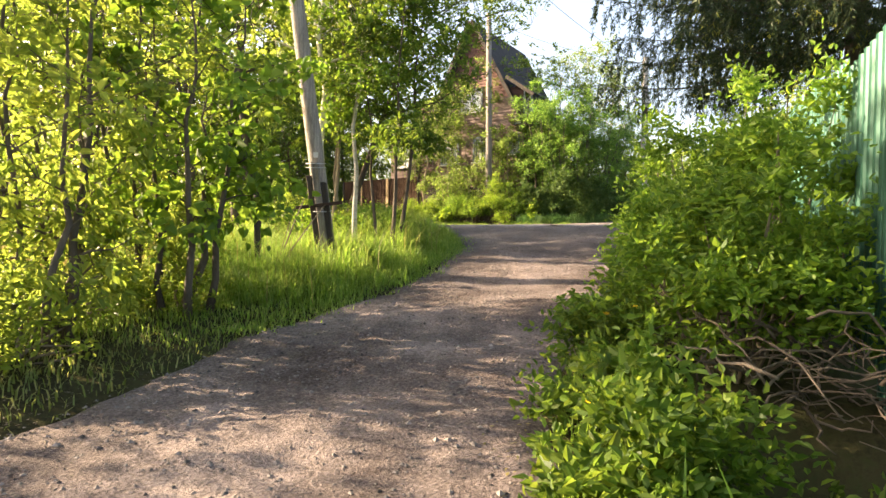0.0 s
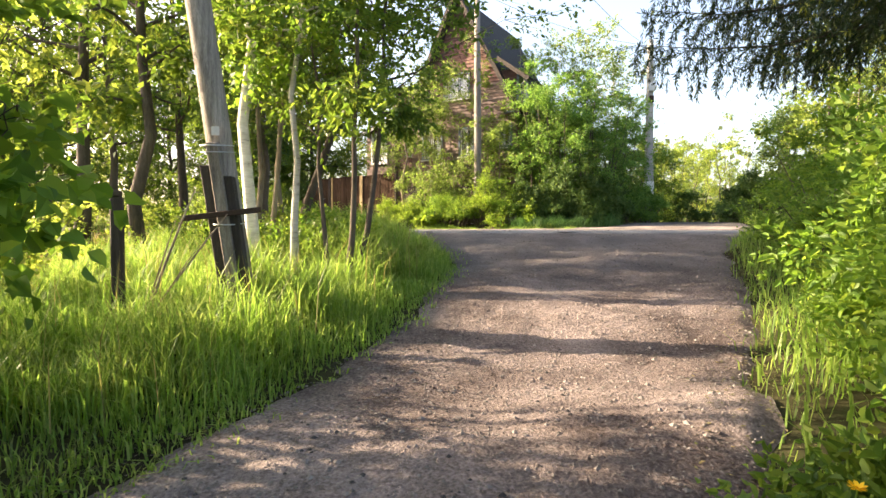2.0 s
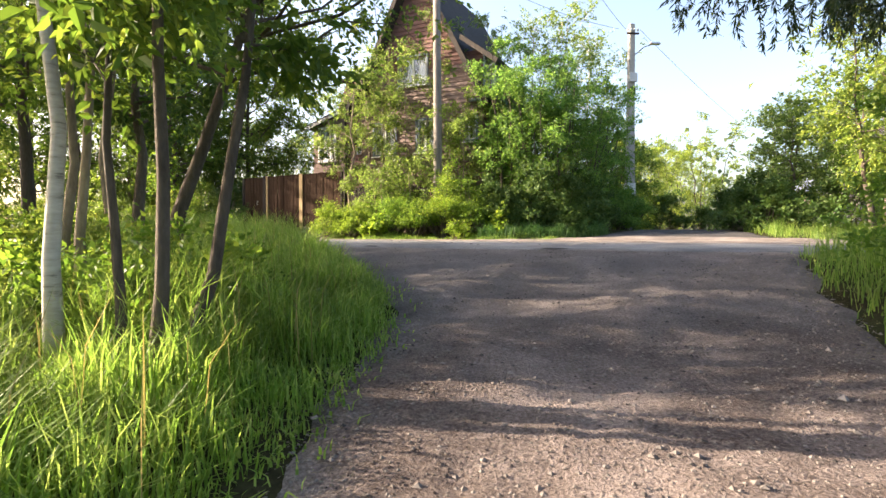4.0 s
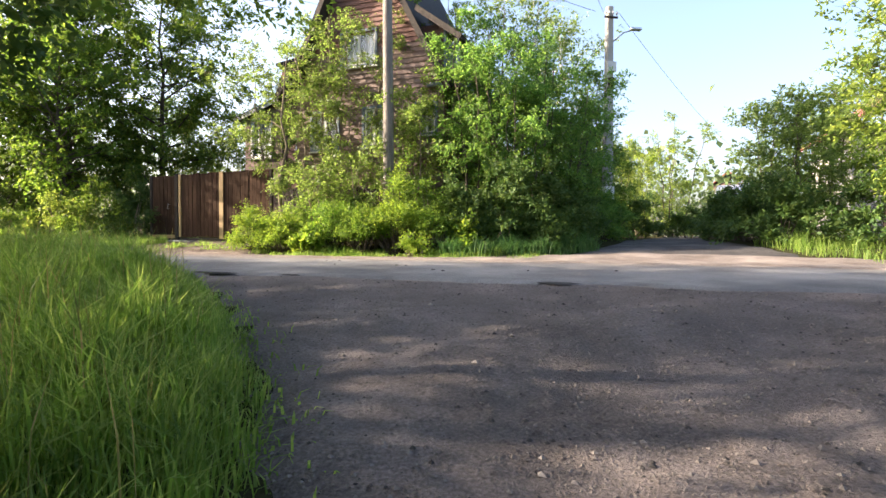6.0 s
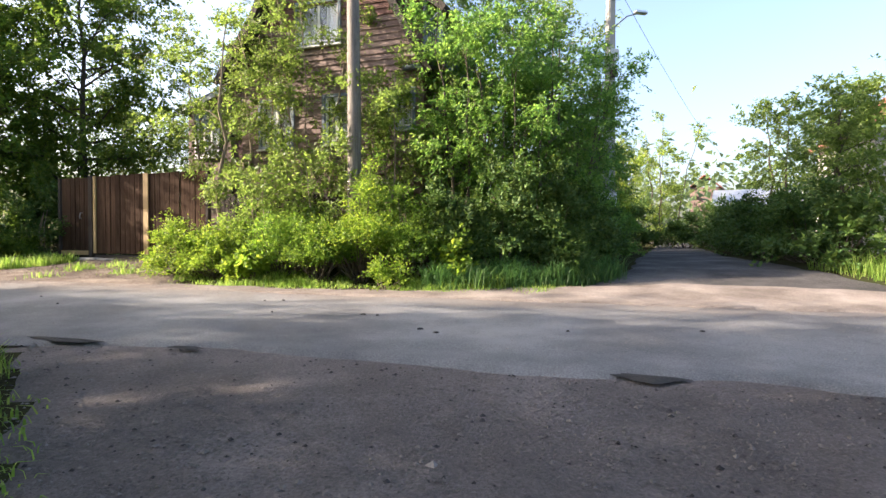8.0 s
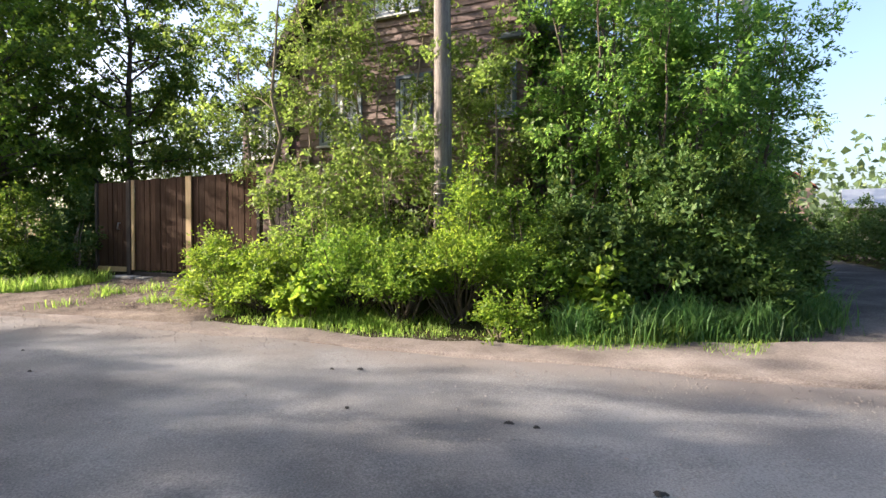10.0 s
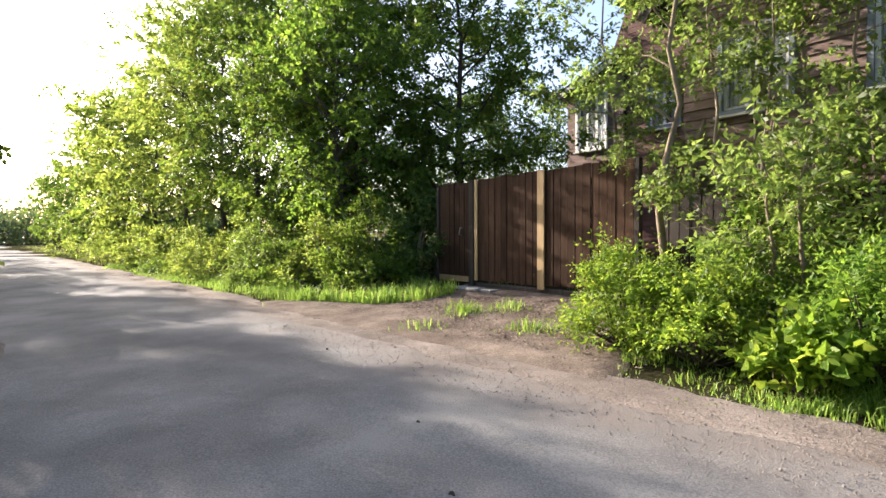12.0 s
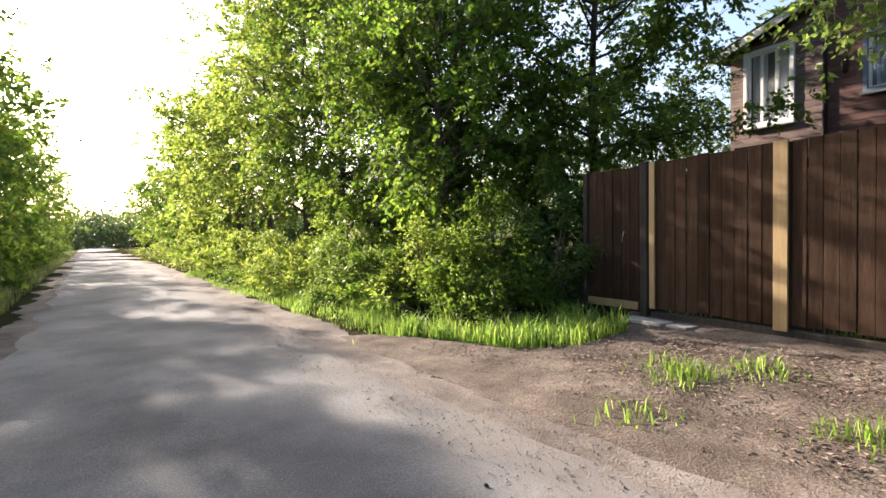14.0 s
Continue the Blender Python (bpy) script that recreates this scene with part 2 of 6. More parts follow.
def along(u, v):
    """Plan x, y at u metres along the road and v across it."""
    return u * ROAD_D[0] + v * ROAD_N[0], u * ROAD_D[1] + v * ROAD_N[1]


def across(x, y):
    return x * ROAD_N[0] + y * ROAD_N[1]


def lane_left(y):
    return np.interp(y, Y_L, X_L)


def lane_right(y):
    return np.interp(y, Y_R, X_R)


def base_height(x, y):
    v = across(x, y)
    return np.interp(v, [-60, -30, 0, 3.1, 4.6, 7.7, 10, 12.9, 14.4, 15.4, 17, 18.8, 19.6, 22.5, 26, 60],
                     [-1.2, -1.0, 0.04, 0.26, 0.36, 0.69, 0.95, 1.33, 1.45, 1.49, 1.53, 1.55, 1.58, 1.80, 1.88, 2.0])


SIDE_Y = [17.0, 18.5, 19.3, 20, 21, 21.8, 25, 32, 45]
SIDE_L = [2.4, 3.0, 3.6, 4.6, 6.2, 7.05, 9.4, 14.7, 24.0]
SIDE_R = [9.2, 9.6, 9.8, 10.0, 10.4, 10.8, 12.1, 17.0, 26.4]


def side_lane_mid(y):
    """Middle of the gravel side lane beyond the road."""
    return (np.interp(y, SIDE_Y, SIDE_L) + np.interp(y, SIDE_Y, SIDE_R)) / 2


def side_lane_half(y):
    return (np.interp(y, SIDE_Y, SIDE_R) - np.interp(y, SIDE_Y, SIDE_L)) / 2


def gz(x, y):
    """Height of the ground; the made ways lie sunk into it by a little."""
    x, y = np.asarray(x, float), np.asarray(y, float)
    z, v = base_height(x, y), across(x, y)
    u = x * ROAD_D[0] + y * ROAD_D[1]
    gap_l = lane_left(y) - x
    gap_r = x - lane_right(y)
    near = EDGE_NEAR - 0.5 * np.exp(-((u - 13.5) / 2.6) ** 2)
    before = v < near
    bank = np.clip(gap_l, 0, 1.2) * 0.13 + np.clip(gap_r, 0, 1.5) * 0.05
    z = z + np.where(before, bank * np.clip((near - v) / 1.5, 0, 1), 0)
    in_lane = before & (gap_l < 0) & (gap_r < 0)
    in_road = (v > near) & (v < EDGE_FAR + 0.1)
    in_side = (v > EDGE_FAR) & (np.abs(x - side_lane_mid(y)) < side_lane_half(y)) & (y > 17)
    # pit sunk deep so that the ground under the bush falls dark
    hollow = 0.75 * np.exp(-((x - 1.75) ** 2 + (y - 2.25) ** 2) / 0.2)
    return z - hollow - np.where(in_lane | in_road | in_side, 0.06, 0.0)


# ---- mesh helpers ----
def link(name, me, mat, parent=None, label="", smooth=False):
    if mat:
        me.materials.append(mat)
    if smooth:
        me.polygons.foreach_set("use_smooth", np.ones(len(me.polygons), bool))
    ob = new(name, me)
    if parent:
        ob.parent = parent
    return tagged(ob, label)


def mesh(name, verts, faces, mat, parent=None, label="", smooth=False):
    me = bpy.data.meshes.new(name)
    me.from_pydata([tuple(v) for v in verts], [], faces)
    me.update()
    return link(name, me, mat, parent, label, smooth)


def part(name, bm, mat, parent=None, label="", smooth=False):
    me = bpy.data.meshes.new(name)
    bm.to_mesh(me)
    bm.free()
    return link(name, me, mat, parent, label, smooth)


def polys(name, verts, sides, mat, parent=None, label="", smooth=False):
    """One mesh from an array of (n, sides, 3) corners."""
    n = len(verts)
    me = bpy.data.meshes.new(name)
    me.vertices.add(n * sides)
    me.vertices.foreach_set("co", np.ascontiguousarray(verts, np.float32).ravel())
    me.loops.add(n * sides)
    me.loops.foreach_set("vertex_index", np.arange(n * sides, dtype=np.int32))
    me.polygons.add(n)
    me.polygons.foreach_set("loop_start", np.arange(0, n * sides, sides, dtype=np.int32))
    me.update(calc_edges=True)
    return link(name, me, mat, parent, label, smooth)


def thing(name, x, y, z, rz, label, category, group="", kind=""):
    ob = new(name)
    ob.empty_display_size = 0.2
    ob.matrix_world = pose(x, y, z, 0, 0, rz)
    return tagged(ob, label, category, group, kind)


def box(bm, x0, x1, y0, y1, z0, z1, bevel=0.0):
    vs = [bm.verts.new((x, y, z)) for z in (z0, z1) for x, y in ((x0, y0), (x1, y0), (x1, y1), (x0, y1))]
    fs = [bm.faces.new([vs[i] for i in f]) for f in ((3, 2, 1, 0), (4, 5, 6, 7), (0, 1, 5, 4), (1, 2, 6, 5), (2, 3, 7, 6), (3, 0, 4, 7))]
    if bevel:
        bmesh.ops.bevel(bm, geom=list({e for f in fs for e in f.edges}), offset=bevel, segments=1, affect="EDGES")
    return bm


def block(name, x0, x1, y0, y1, z0, z1, mat, parent=None, label="", bevel=0.0):
    return part(name, box(bmesh.new(), x0, x1, y0, y1, z0, z1, bevel), mat, parent, label)


class Tubes:
    """Gathers tapered tubes into one mesh."""

    def __init__(self):
        self.v, self.f = [], []

    def add(self, pts, radii, sides=6, cap=True):
        pts = [Vector(p) for p in pts]
        start = len(self.v)
        up = Vector((0.3, 0.9, 0.2)).normalized()
        for i, p in enumerate(pts):
            d = (pts[min(i + 1, len(pts) - 1)] - pts[max(i - 1, 0)]).normalized()
            a = d.cross(up)
            if a.length < 0.05:
                a = d.cross(Vector((1, 0, 0)))
            a.normalize()
            b = d.cross(a)
            for k in range(sides):
                w = 2 * math.pi * k / sides
                self.v.append(p + (a * math.cos(w) + b * math.sin(w)) * radii[i])
        for i in range(len(pts) - 1):
            for k in range(sides):
                s = start + i * sides
                self.f.append((s + k, s + (k + 1) % sides, s + sides + (k + 1) % sides, s + sides + k))
        if cap:
            self.f.append(tuple(range(start, start + sides))[::-1])
            self.f.append(tuple(range(len(self.v) - sides, len(self.v))))
        return self

    def put(self, name, mat, parent=None, label=""):
        return mesh(name, self.v, self.f, mat, parent, label, smooth=True)


def unit(a):
    return a / np.maximum(np.linalg.norm(a, axis=-1, keepdims=True), 1e-6)


def leaf_array(rng, pts, size, out=None, wide=0.5, droop=0.25, rich=False):
    """Leaves at pts: folded diamonds, or pointed ovals of two halves where rich."""
    n = len(pts)
    d = rng.normal(size=(n, 3))
    if out is not None:
        d = d + out * 1.2
    d[:, 2] -= droop
    d = unit(d)
    up = rng.normal(size=(n, 3)) * 0.75 + np.array((0, 0, 1.0))
    side = unit(np.cross(d, up))
    nrm = np.cross(side, d)
    s = (size * rng.uniform(0.6, 1.3, n))[:, None]
    w = s * wide * 0.5
    lift = nrm * w * 0.45
    if not rich:
        return np.stack([pts, pts + d * s * 0.45 + side * w + lift, pts + d * s, pts + d * s * 0.45 - side * w + lift], 1)
    a, tip = pts, pts + d * s - nrm * s * 0.12
    halves = []
    for sgn in (1, -1):
        q = [a, pts + d * s * 0.3 + side * w * sgn + lift, pts + d * s * 0.68 + side * w * 0.75 * sgn + lift, tip]
        halves.append(np.stack(q if sgn > 0 else q[::-1], 1))
    return np.concatenate(halves)


def sprays(rng, centres, n, leaf, length, mid, wide=0.5, droop=0.3, rich=False, per=9, rise=0.0):
    """Leaves set left and right along short drooping shoots that start at the centres."""
    m = max(1, n // per)
    c = centres[:m]
    way = unit(rng.normal(size=(m, 3)) * np.array((1, 1, 0.6)) * 0.75 + unit(c - mid) * 0.8 + np.array((0, 0, rise)))
    up = rng.normal(size=(m, 3)) * 0.75 + np.array((0, 0, 0.8))
    side = unit(np.cross(way, up))
    ln = length * rng.uniform(0.5, 1.35, m)
    t = ((np.arange(per) + 0.6) / per)[None, :, None]
    bow = (droop * ln)[:, None, None] * t * t * np.array((0, 0, -1.0))
    pts = c[:, None] + way[:, None] * ln[:, None, None] * t + bow + rng.normal(size=(m, per, 3)) * 0.02
    sgn = np.where(np.arange(per) % 2 == 0, 1.0, -1.0)[None, :, None]
    d = way[:, None] * (0.45 + 0.5 * t) + side[:, None] * sgn * (1.0 - 0.6 * t) + rng.normal(size=(m, per, 3)) * 0.32 + np.array((0, 0, -0.22))
    pts, d = pts.reshape(-1, 3), unit(d.reshape(-1, 3))
    up = np.repeat(up, per, 0) + rng.normal(size=(m * per, 3)) * 0.8
    sd = unit(np.cross(d, up))
    nrm = np.cross(sd, d)
    size = leaf * rng.uniform(0.65, 1.3, m * per) * np.tile(1.1 - 0.45 * t.ravel() ** 2, m)
    s = size[:, None]
    w = s * wide * 0.5
    lift = nrm * w * 0.4
    if not rich:
        return np.stack([pts, pts + d * s * 0.42 + sd * w + lift, pts + d * s - nrm * s * 0.1, pts + d * s * 0.42 - sd * w + lift], 1)
    tip = pts + d * s - nrm * s * 0.16
    halves = []
    for g in (1, -1):
        q = [pts, pts + d * s * 0.3 + sd * w * g + lift, pts + d * s * 0.68 + sd * w * 0.72 * g + lift * 0.8, tip]
        halves.append(np.stack(q if g > 0 else q[::-1], 1))
    return np.concatenate(halves)


def shape_crown(f, kind):
    if kind == "round":
        return math.sqrt(max(0.05, 1 - (2 * f - 0.85) ** 2 * 0.75))
    if kind == "tall":
        return 0.55 + 0.5 * math.sin(math.pi * min(1, f * 1.05)) if f < 0.8 else 0.75 - (f - 0.8) * 2.4
    return 1 - 0.75 * f


def tree(name, x, y, h, low, rad, n, leaf, bark, leaves, label, r0=0.12, lean=(0, 0), stems=1, limbs=16, kind="round", spread=0.3, seed=1, rich=False,
         category="tree", group="", wide=0.5, spur=0.3):
    """A tree or tall shrub: tapered stems, limbs with twigs, and a crown of single leaves in uneven clumps."""
    rng = np.random.default_rng(seed)
    root = thing(name, x, y, float(gz(x, y)) - 0.05, 0, label, category, group)
    twigs, centres = Tubes(), []
    for s in range(stems):
        az0 = 2 * math.pi * (s + rng.uniform(0, 0.7)) / stems
        tilt = 0.0 if stems == 1 else rng.uniform(0.04, 0.15) if kind == "tall" else rng.uniform(0.1, 0.26)
        hs = h * (1 if s == 0 else rng.uniform(0.7, 0.98))
        bx, by = (0, 0) if stems == 1 else (0.18 * math.cos(az0) * stems ** 0.5 * 0.6, 0.18 * math.sin(az0) * stems ** 0.5 * 0.6)
        wob = rng.normal(size=(9, 2)) * 0.02 * h ** 0.5
        pts = []
        for i in range(9):
            f = i / 8
            pts.append((bx + lean[0] * hs * f + math.cos(az0) * tilt * hs * f ** 0.8 + wob[i, 0] * (i > 0), by + lean[1] * hs * f + math.sin(az0) * tilt * hs * f ** 0.8 + wob[i, 1] * (i > 0), hs * f * 0.97))
        r = r0 * (1 if stems == 1 else rng.uniform(0.55, 0.95))
        Tubes().add(pts, [r * (1.25 if i == 0 else 1 - 0.93 * (i / 8) ** 0.9) + 0.004 for i in range(9)], 8).put("trunk", bark, root)
        P = np.array(pts)
        for k in range(max(3, limbs // stems)):
            f = low + (0.98 - low) * ((k + rng.uniform(0.1, 0.9)) / max(3, limbs // stems))
            g = (f - low) / max(0.02, 1 - low)
            p0 = np.array([np.interp(f * 8, np.arange(9), P[:, j]) for j in range(3)])
            az = k * 2.4 + rng.uniform(-0.5, 0.5) + az0
            ln = rad * shape_crown(g, kind) * rng.uniform(0.65, 1.15) / (1 if stems == 1 else 1.5)
            rise = rng.uniform(0.15, 0.6) + 0.5 * g
            way = np.array((math.cos(az), math.sin(az), rise))
            path = [p0 + way * ln * q + np.array((0, 0, -0.12 * ln * q * q)) + rng.normal(size=3) * 0.05 * ln * (q > 0) for q in (0, 0.35, 0.7, 1.0)]
            rl = max(0.006, r * (1 - 0.9 * f) * 0.5)
            twigs.add(path, [rl, rl * 0.7, rl * 0.4, 0.003], 5, False)
            path = np.array(path)
            for q in np.linspace(0.3, 1, 5):
                c = np.array([np.interp(q * 3, np.arange(4), path[:, j]) for j in range(3)])
                centres.append((*c, 0.8))
                for _ in range(2):
                    e = c + unit(rng.normal(size=3) + way * 0.6 + np.array((0, 0, 0.2))) * ln * rng.uniform(0.15, spur + 0.1)
                    twigs.add([c, (c + e) / 2 + rng.normal(size=3) * 0.03, e], [0.006, 0.004, 0.002], 3, False)
                    centres.append((*e, 1.0))
                    centres.append((*((c + e) / 2), 0.7))
    tagged(twigs.put("branchwork", bark, root), kind="stuff")
    C = np.array(centres)
    wgt = C[:, 3] * rng.uniform(0.0, 1.6, len(C)) ** 1.5
    m = n // 9
    pick = rng.choice(len(C), m, p=wgt / wgt.sum())
    pts = C[pick, :3] + np.clip(rng.normal(size=(m, 3)), -1.6, 1.6) * spread * 0.72 * np.array((1, 1, 0.7))
    pts[:, 2] = np.maximum(pts[:, 2], 0.15)
    mid = np.array((lean[0] * h * 0.5, lean[1] * h * 0.5, h * 0.5))
    arr = sprays(rng, pts, n, leaf, spread * 0.55 + leaf * 1.7, mid, wide, 0.4, rich)
    tagged(polys("crown", arr, 4, leaves, root), kind="stuff")
    return root


def shrub(name, x, y, rx, ry, h, n, leaf, leaves, label, seed=1, rich=False, bark=BARK, group="", rz=0, wide=0.5, shell=0.55, category="shrub", floor_gap=0.1, stems=14):
    """A dense bush: stems from the base and leaf clumps that fill an uneven dome."""
    rng = np.random.default_rng(seed)
    root = thing(name, x, y, float(gz(x, y)) - 0.04, rz, label, category, group)
    k = max(24, n // 85)
    w = unit(rng.normal(size=(k, 3)))
    w[:, 2] = np.abs(w[:, 2])
    rr = rng.uniform(shell, 1.0, k) ** 0.6
    lump = 1 + 0.22 * np.sin(w[:, 0] * 4 + seed) * np.cos(w[:, 1] * 5 + seed * 2) + rng.normal(size=k) * 0.09
    C = w * (rr * lump)[:, None] * np.array((rx, ry, h * 0.93))
    C[:, 2] = np.maximum(C[:, 2], floor_gap + rng.uniform(0, 0.25, k) * h)
    wood = Tubes()
    for i in range(stems):
        c = C[rng.integers(k)]
        wood.add([(c[0] * 0.15 + rng.normal() * 0.05, c[1] * 0.15 + rng.normal() * 0.05, 0), c * np.array((0.55, 0.55, 0.5)) + rng.normal(size=3) * 0.05, c], [0.016, 0.011, 0.003], 5, False)
    tagged(wood.put("stemwork", bark, root), kind="stuff")
    m = n // 9
    pts = C[rng.integers(k, size=m)] + np.clip(rng.normal(size=(m, 3)), -1.6, 1.6) * (0.05 + 0.04 * min(rx, 2)) * np.array((1, 1, 0.7))
    pts[:, 2] = np.maximum(pts[:, 2], 0.05)
    arr = sprays(rng, pts, n, leaf, 0.10 + leaf * 1.9 + 0.04 * rx, np.array((0, 0, -0.2 * h)), wide, 0.35, rich, 9, 0.35)
    top = C[np.argsort(C[:, 2])[-k // 3:]]
    crest = top[rng.integers(len(top), size=m // 7)] + rng.normal(size=(m // 7, 3)) * np.array((0.06, 0.06, 0.03))
    crest = sprays(rng, crest, len(crest) * 9, leaf, 0.16 + leaf * 2.2, np.array((0, 0, -2.5 * h)), wide, 0.1, rich, 9, 1.1)
    arr = np.concatenate([arr, crest])
    arr[:, :, 2] = np.maximum(arr[:, :, 2], 0.02)
    tagged(polys("foliage", arr, 4, leaves, root), kind="stuff")
    return root


def blades(name, pts, heights, mat, label, category, seed=1, width=0.008, bend=0.45):
    """Grass as bent blades of two pieces, one object."""
    rng = np.random.default_rng(seed)
    n = len(pts)
    az = rng.uniform(0, 2 * math.pi, n)
    d = np.stack([np.cos(az), np.sin(az), np.zeros(n)], 1)
    s = np.stack([-np.sin(az), np.cos(az), np.zeros(n)], 1)
    h = heights[:, None]
    b = (bend * rng.uniform(0.3, 1.5, n))[:, None]
    up = np.array((0, 0, 1.0))
    w = (width * rng.uniform(0.6, 1.5, n))[:, None]
    p1 = pts + up * h * 0.6 + d * h * b * 0.25
    p3 = pts + up * h * (1.0 - 0.25 * b) + d * h * b
    q = np.concatenate([np.stack([pts - s * w, pts + s * w, p1 + s * w * 0.85, p1 - s * w * 0.85], 1),
                        np.stack([p1 - s * w * 0.85, p1 + s * w * 0.85, p3 + s * w * 0.06, p3 - s * w * 0.06], 1)])
    ob = polys(name, q, 4, mat)
    return tagged(ob, label, category, kind="stuff")


def scatter(rng, n, x0, x1, y0, y1, keep):
    x, y = rng.uniform(x0, x1, n), rng.uniform(y0, y1, n)
    ok = keep(x, y)
    x, y = x[ok], y[ok]
    return np.stack([x, y, gz(x, y) - 0.01], 1)


# ---- ground and ways ----
def spaced(dense0, dense1, step, far):
    mid = list(np.arange(dense0, dense1 + 1e-6, step))
    out, s = [], step
    a = dense1
    while a < far:
        s *= 1.35
        a += s
        out.append(a)
    left, s = [], step
    a = dense0
    while a > -far:
        s *= 1.35
        a -= s
        left.append(a)
    return np.array(left[::-1] + mid + out)


def relief(x, y, scale=1.0):
    return np.array([noise.noise((a * scale, b * scale, 0.3)) for a, b in zip(np.ravel(x), np.ravel(y))]).reshape(np.shape(x))


def grid_faces(r, c, keep=None):
    f = []
    for i in range(r - 1):
        for j in range(c - 1):
            if keep is None or keep[i, j]:
                f.append((i * c + j, i * c + j + 1, (i + 1) * c + j + 1, (i + 1) * c + j))
    return f


gx, gy = spaced(-14, 17, 0.3, 1500), spaced(-3, 33, 0.3, 1500)
X, Y = np.meshgrid(gx, gy)
Z = gz(X, Y) + relief(X, Y, 0.8) * 0.03 * (np.abs(X) < 60)
tagged(mesh("ground", np.stack([X, Y, Z], -1).reshape(-1, 3), grid_faces(*X.shape), SOIL, smooth=True), "dark soil with moss and old leaves under the plants", "ground", kind="structure")


def lane_height(x, y):
    z = base_height(x, y) + 0.012
    rough = relief(x, y, 0.55) * 0.045 + relief(x * 0.4, y, 1.25) * 0.095 + relief(x, y, 4.5) * 0.022 + relief(x, y, 10.0) * 0.012
    rough = np.maximum(rough, -0.045)
    fade = np.clip((EDGE_NEAR - across(x, y)) / 1.6, 0.15, 1)
    return z + rough * fade - 0.012 * (1 - fade)


# the dirt lane, with bumps across it and shallow wheel tracks
ys, fs = np.arange(-6, 19.5, 0.09), np.linspace(-0.03, 1.03, 84)
Y = np.repeat(ys[:, None], len(fs), 1)
wob = relief(np.zeros(len(ys)) + 3, ys, 1.1)[:, None] * 0.13 + relief(np.zeros(len(ys)) + 9, ys, 4.0)[:, None] * 0.05
xl, xr = lane_left(Y) + wob, lane_right(Y) - wob * 0.7
X = xl + (xr - xl) * fs[None]
V = across(X, Y)
side = np.minimum(fs, 1 - fs)[None]
Z = lane_height(X, Y)
Z -= 0.05 * np.clip((0.03 - side) / 0.05, 0, 1)
keep = (V[:-1, :-1] < EDGE_NEAR + 0.5)
tagged(mesh("dirt_lane", np.stack([X, Y, Z], -1).reshape(-1, 3), grid_faces(*X.shape, keep), DIRT, smooth=True), "bumpy grey-brown dirt lane with loose gravel", "dirt road", kind="structure")


def strip(name, us, v0, v1, cols, lift, mat, label, category, ragged=0.08, kind="structure"):
    """A strip along the road with uneven edges."""
    e0 = v0 + relief(us, np.zeros(len(us)) + v0, 0.9) * ragged * 2 + relief(us, np.zeros(len(us)) + v0 + 7, 4) * ragged * 0.6
    e1 = v1 + relief(us, np.zeros(len(us)) + v1, 0.9) * ragged * 2 + relief(us, np.zeros(len(us)) + v1 + 7, 4) * ragged * 0.6
    f = np.linspace(0, 1, cols)[None]
    Vv = e0[:, None] + (e1 - e0)[:, None] * f
    Uu = np.repeat(us[:, None], cols, 1)
    x, y = along(Uu, Vv)
    z = base_height(x, y) + lift + relief(x, y, 0.3) * 0.012 - 0.045 * (np.abs(f - 0.5) > 0.499)
    return tagged(mesh(name, np.stack([x, y, z], -1).reshape(-1, 3), grid_faces(*x.shape), mat, smooth=True), label, category, kind=kind)


us = np.concatenate([np.arange(-40, -12, 1.0), np.arange(-12, 30, 0.16), np.arange(30, 160, 1.2)])
strip("verge_far", us, EDGE_FAR - 0.3, EDGE_FAR + 0.62, 8, 0.022, VERGE, "pinkish sandy gravel verge along the asphalt", "verge", 0.15)
strip("verge_near", us[us > 16], EDGE_NEAR - 0.7, EDGE_NEAR + 0.3, 8, 0.022, VERGE, "sandy gravel verge along the asphalt", "verge", 0.1)
strip("asphalt_road", us, EDGE_NEAR - 0.4 * np.exp(-((us - 13.5) / 2.6) ** 2), EDGE_FAR, 30, 0.030, ASPHALT, "worn grey asphalt road with crumbled edges", "road", 0.11)

ys = np.arange(17.2, 46, 0.25)
fs = np.linspace(-1, 1, 24)
Y = np.repeat(ys[:, None], len(fs), 1)
X = side_lane_mid(Y) + fs[None] * side_lane_half(Y) * (1 + relief(ys, ys * 0, 1.0)[:, None] * 0.15)
Z = base_height(X, Y) + 0.014 + relief(X, Y, 0.9) * 0.02 - 0.04 * (np.abs(fs[None]) > 0.99)
tagged(mesh("side_lane", np.stack([X, Y, Z], -1).reshape(-1, 3), grid_faces(*X.shape, across(X, Y)[:-1, :-1] > EDGE_FAR - 0.1), SIDE_GRAVEL, smooth=True), "grey gravel side lane between hedges", "dirt road", kind="structure")

# sandy fan where the side lane meets the road
FAN_U, FAN_F = np.arange(-6, 10.5, 0.15), np.linspace(0, 1, 26)
far_edge = np.interp(FAN_U, [-6, -3, 0, 2.5, 3.7, 5.7, 8, 10.5], [19.3, 19.7, 20.3, 20.7, 20.75, 20.1, 19.2, 19.0]) + relief(FAN_U, FAN_U * 0, 1.4) * 0.16
Vv = (EDGE_FAR - 0.12) + (far_edge - EDGE_FAR + 0.12)[:, None] * FAN_F[None]
X, Y = along(np.repeat(FAN_U[:, None], len(FAN_F), 1), Vv)
Z = base_height(X, Y) + 0.042 + relief(X, Y, 2.0) * 0.015 - 0.06 * (np.abs(FAN_F - 0.5) > 0.47)[None] - 0.05 * (np.abs(FAN_U - 2.2) > 8.0)[:, None]
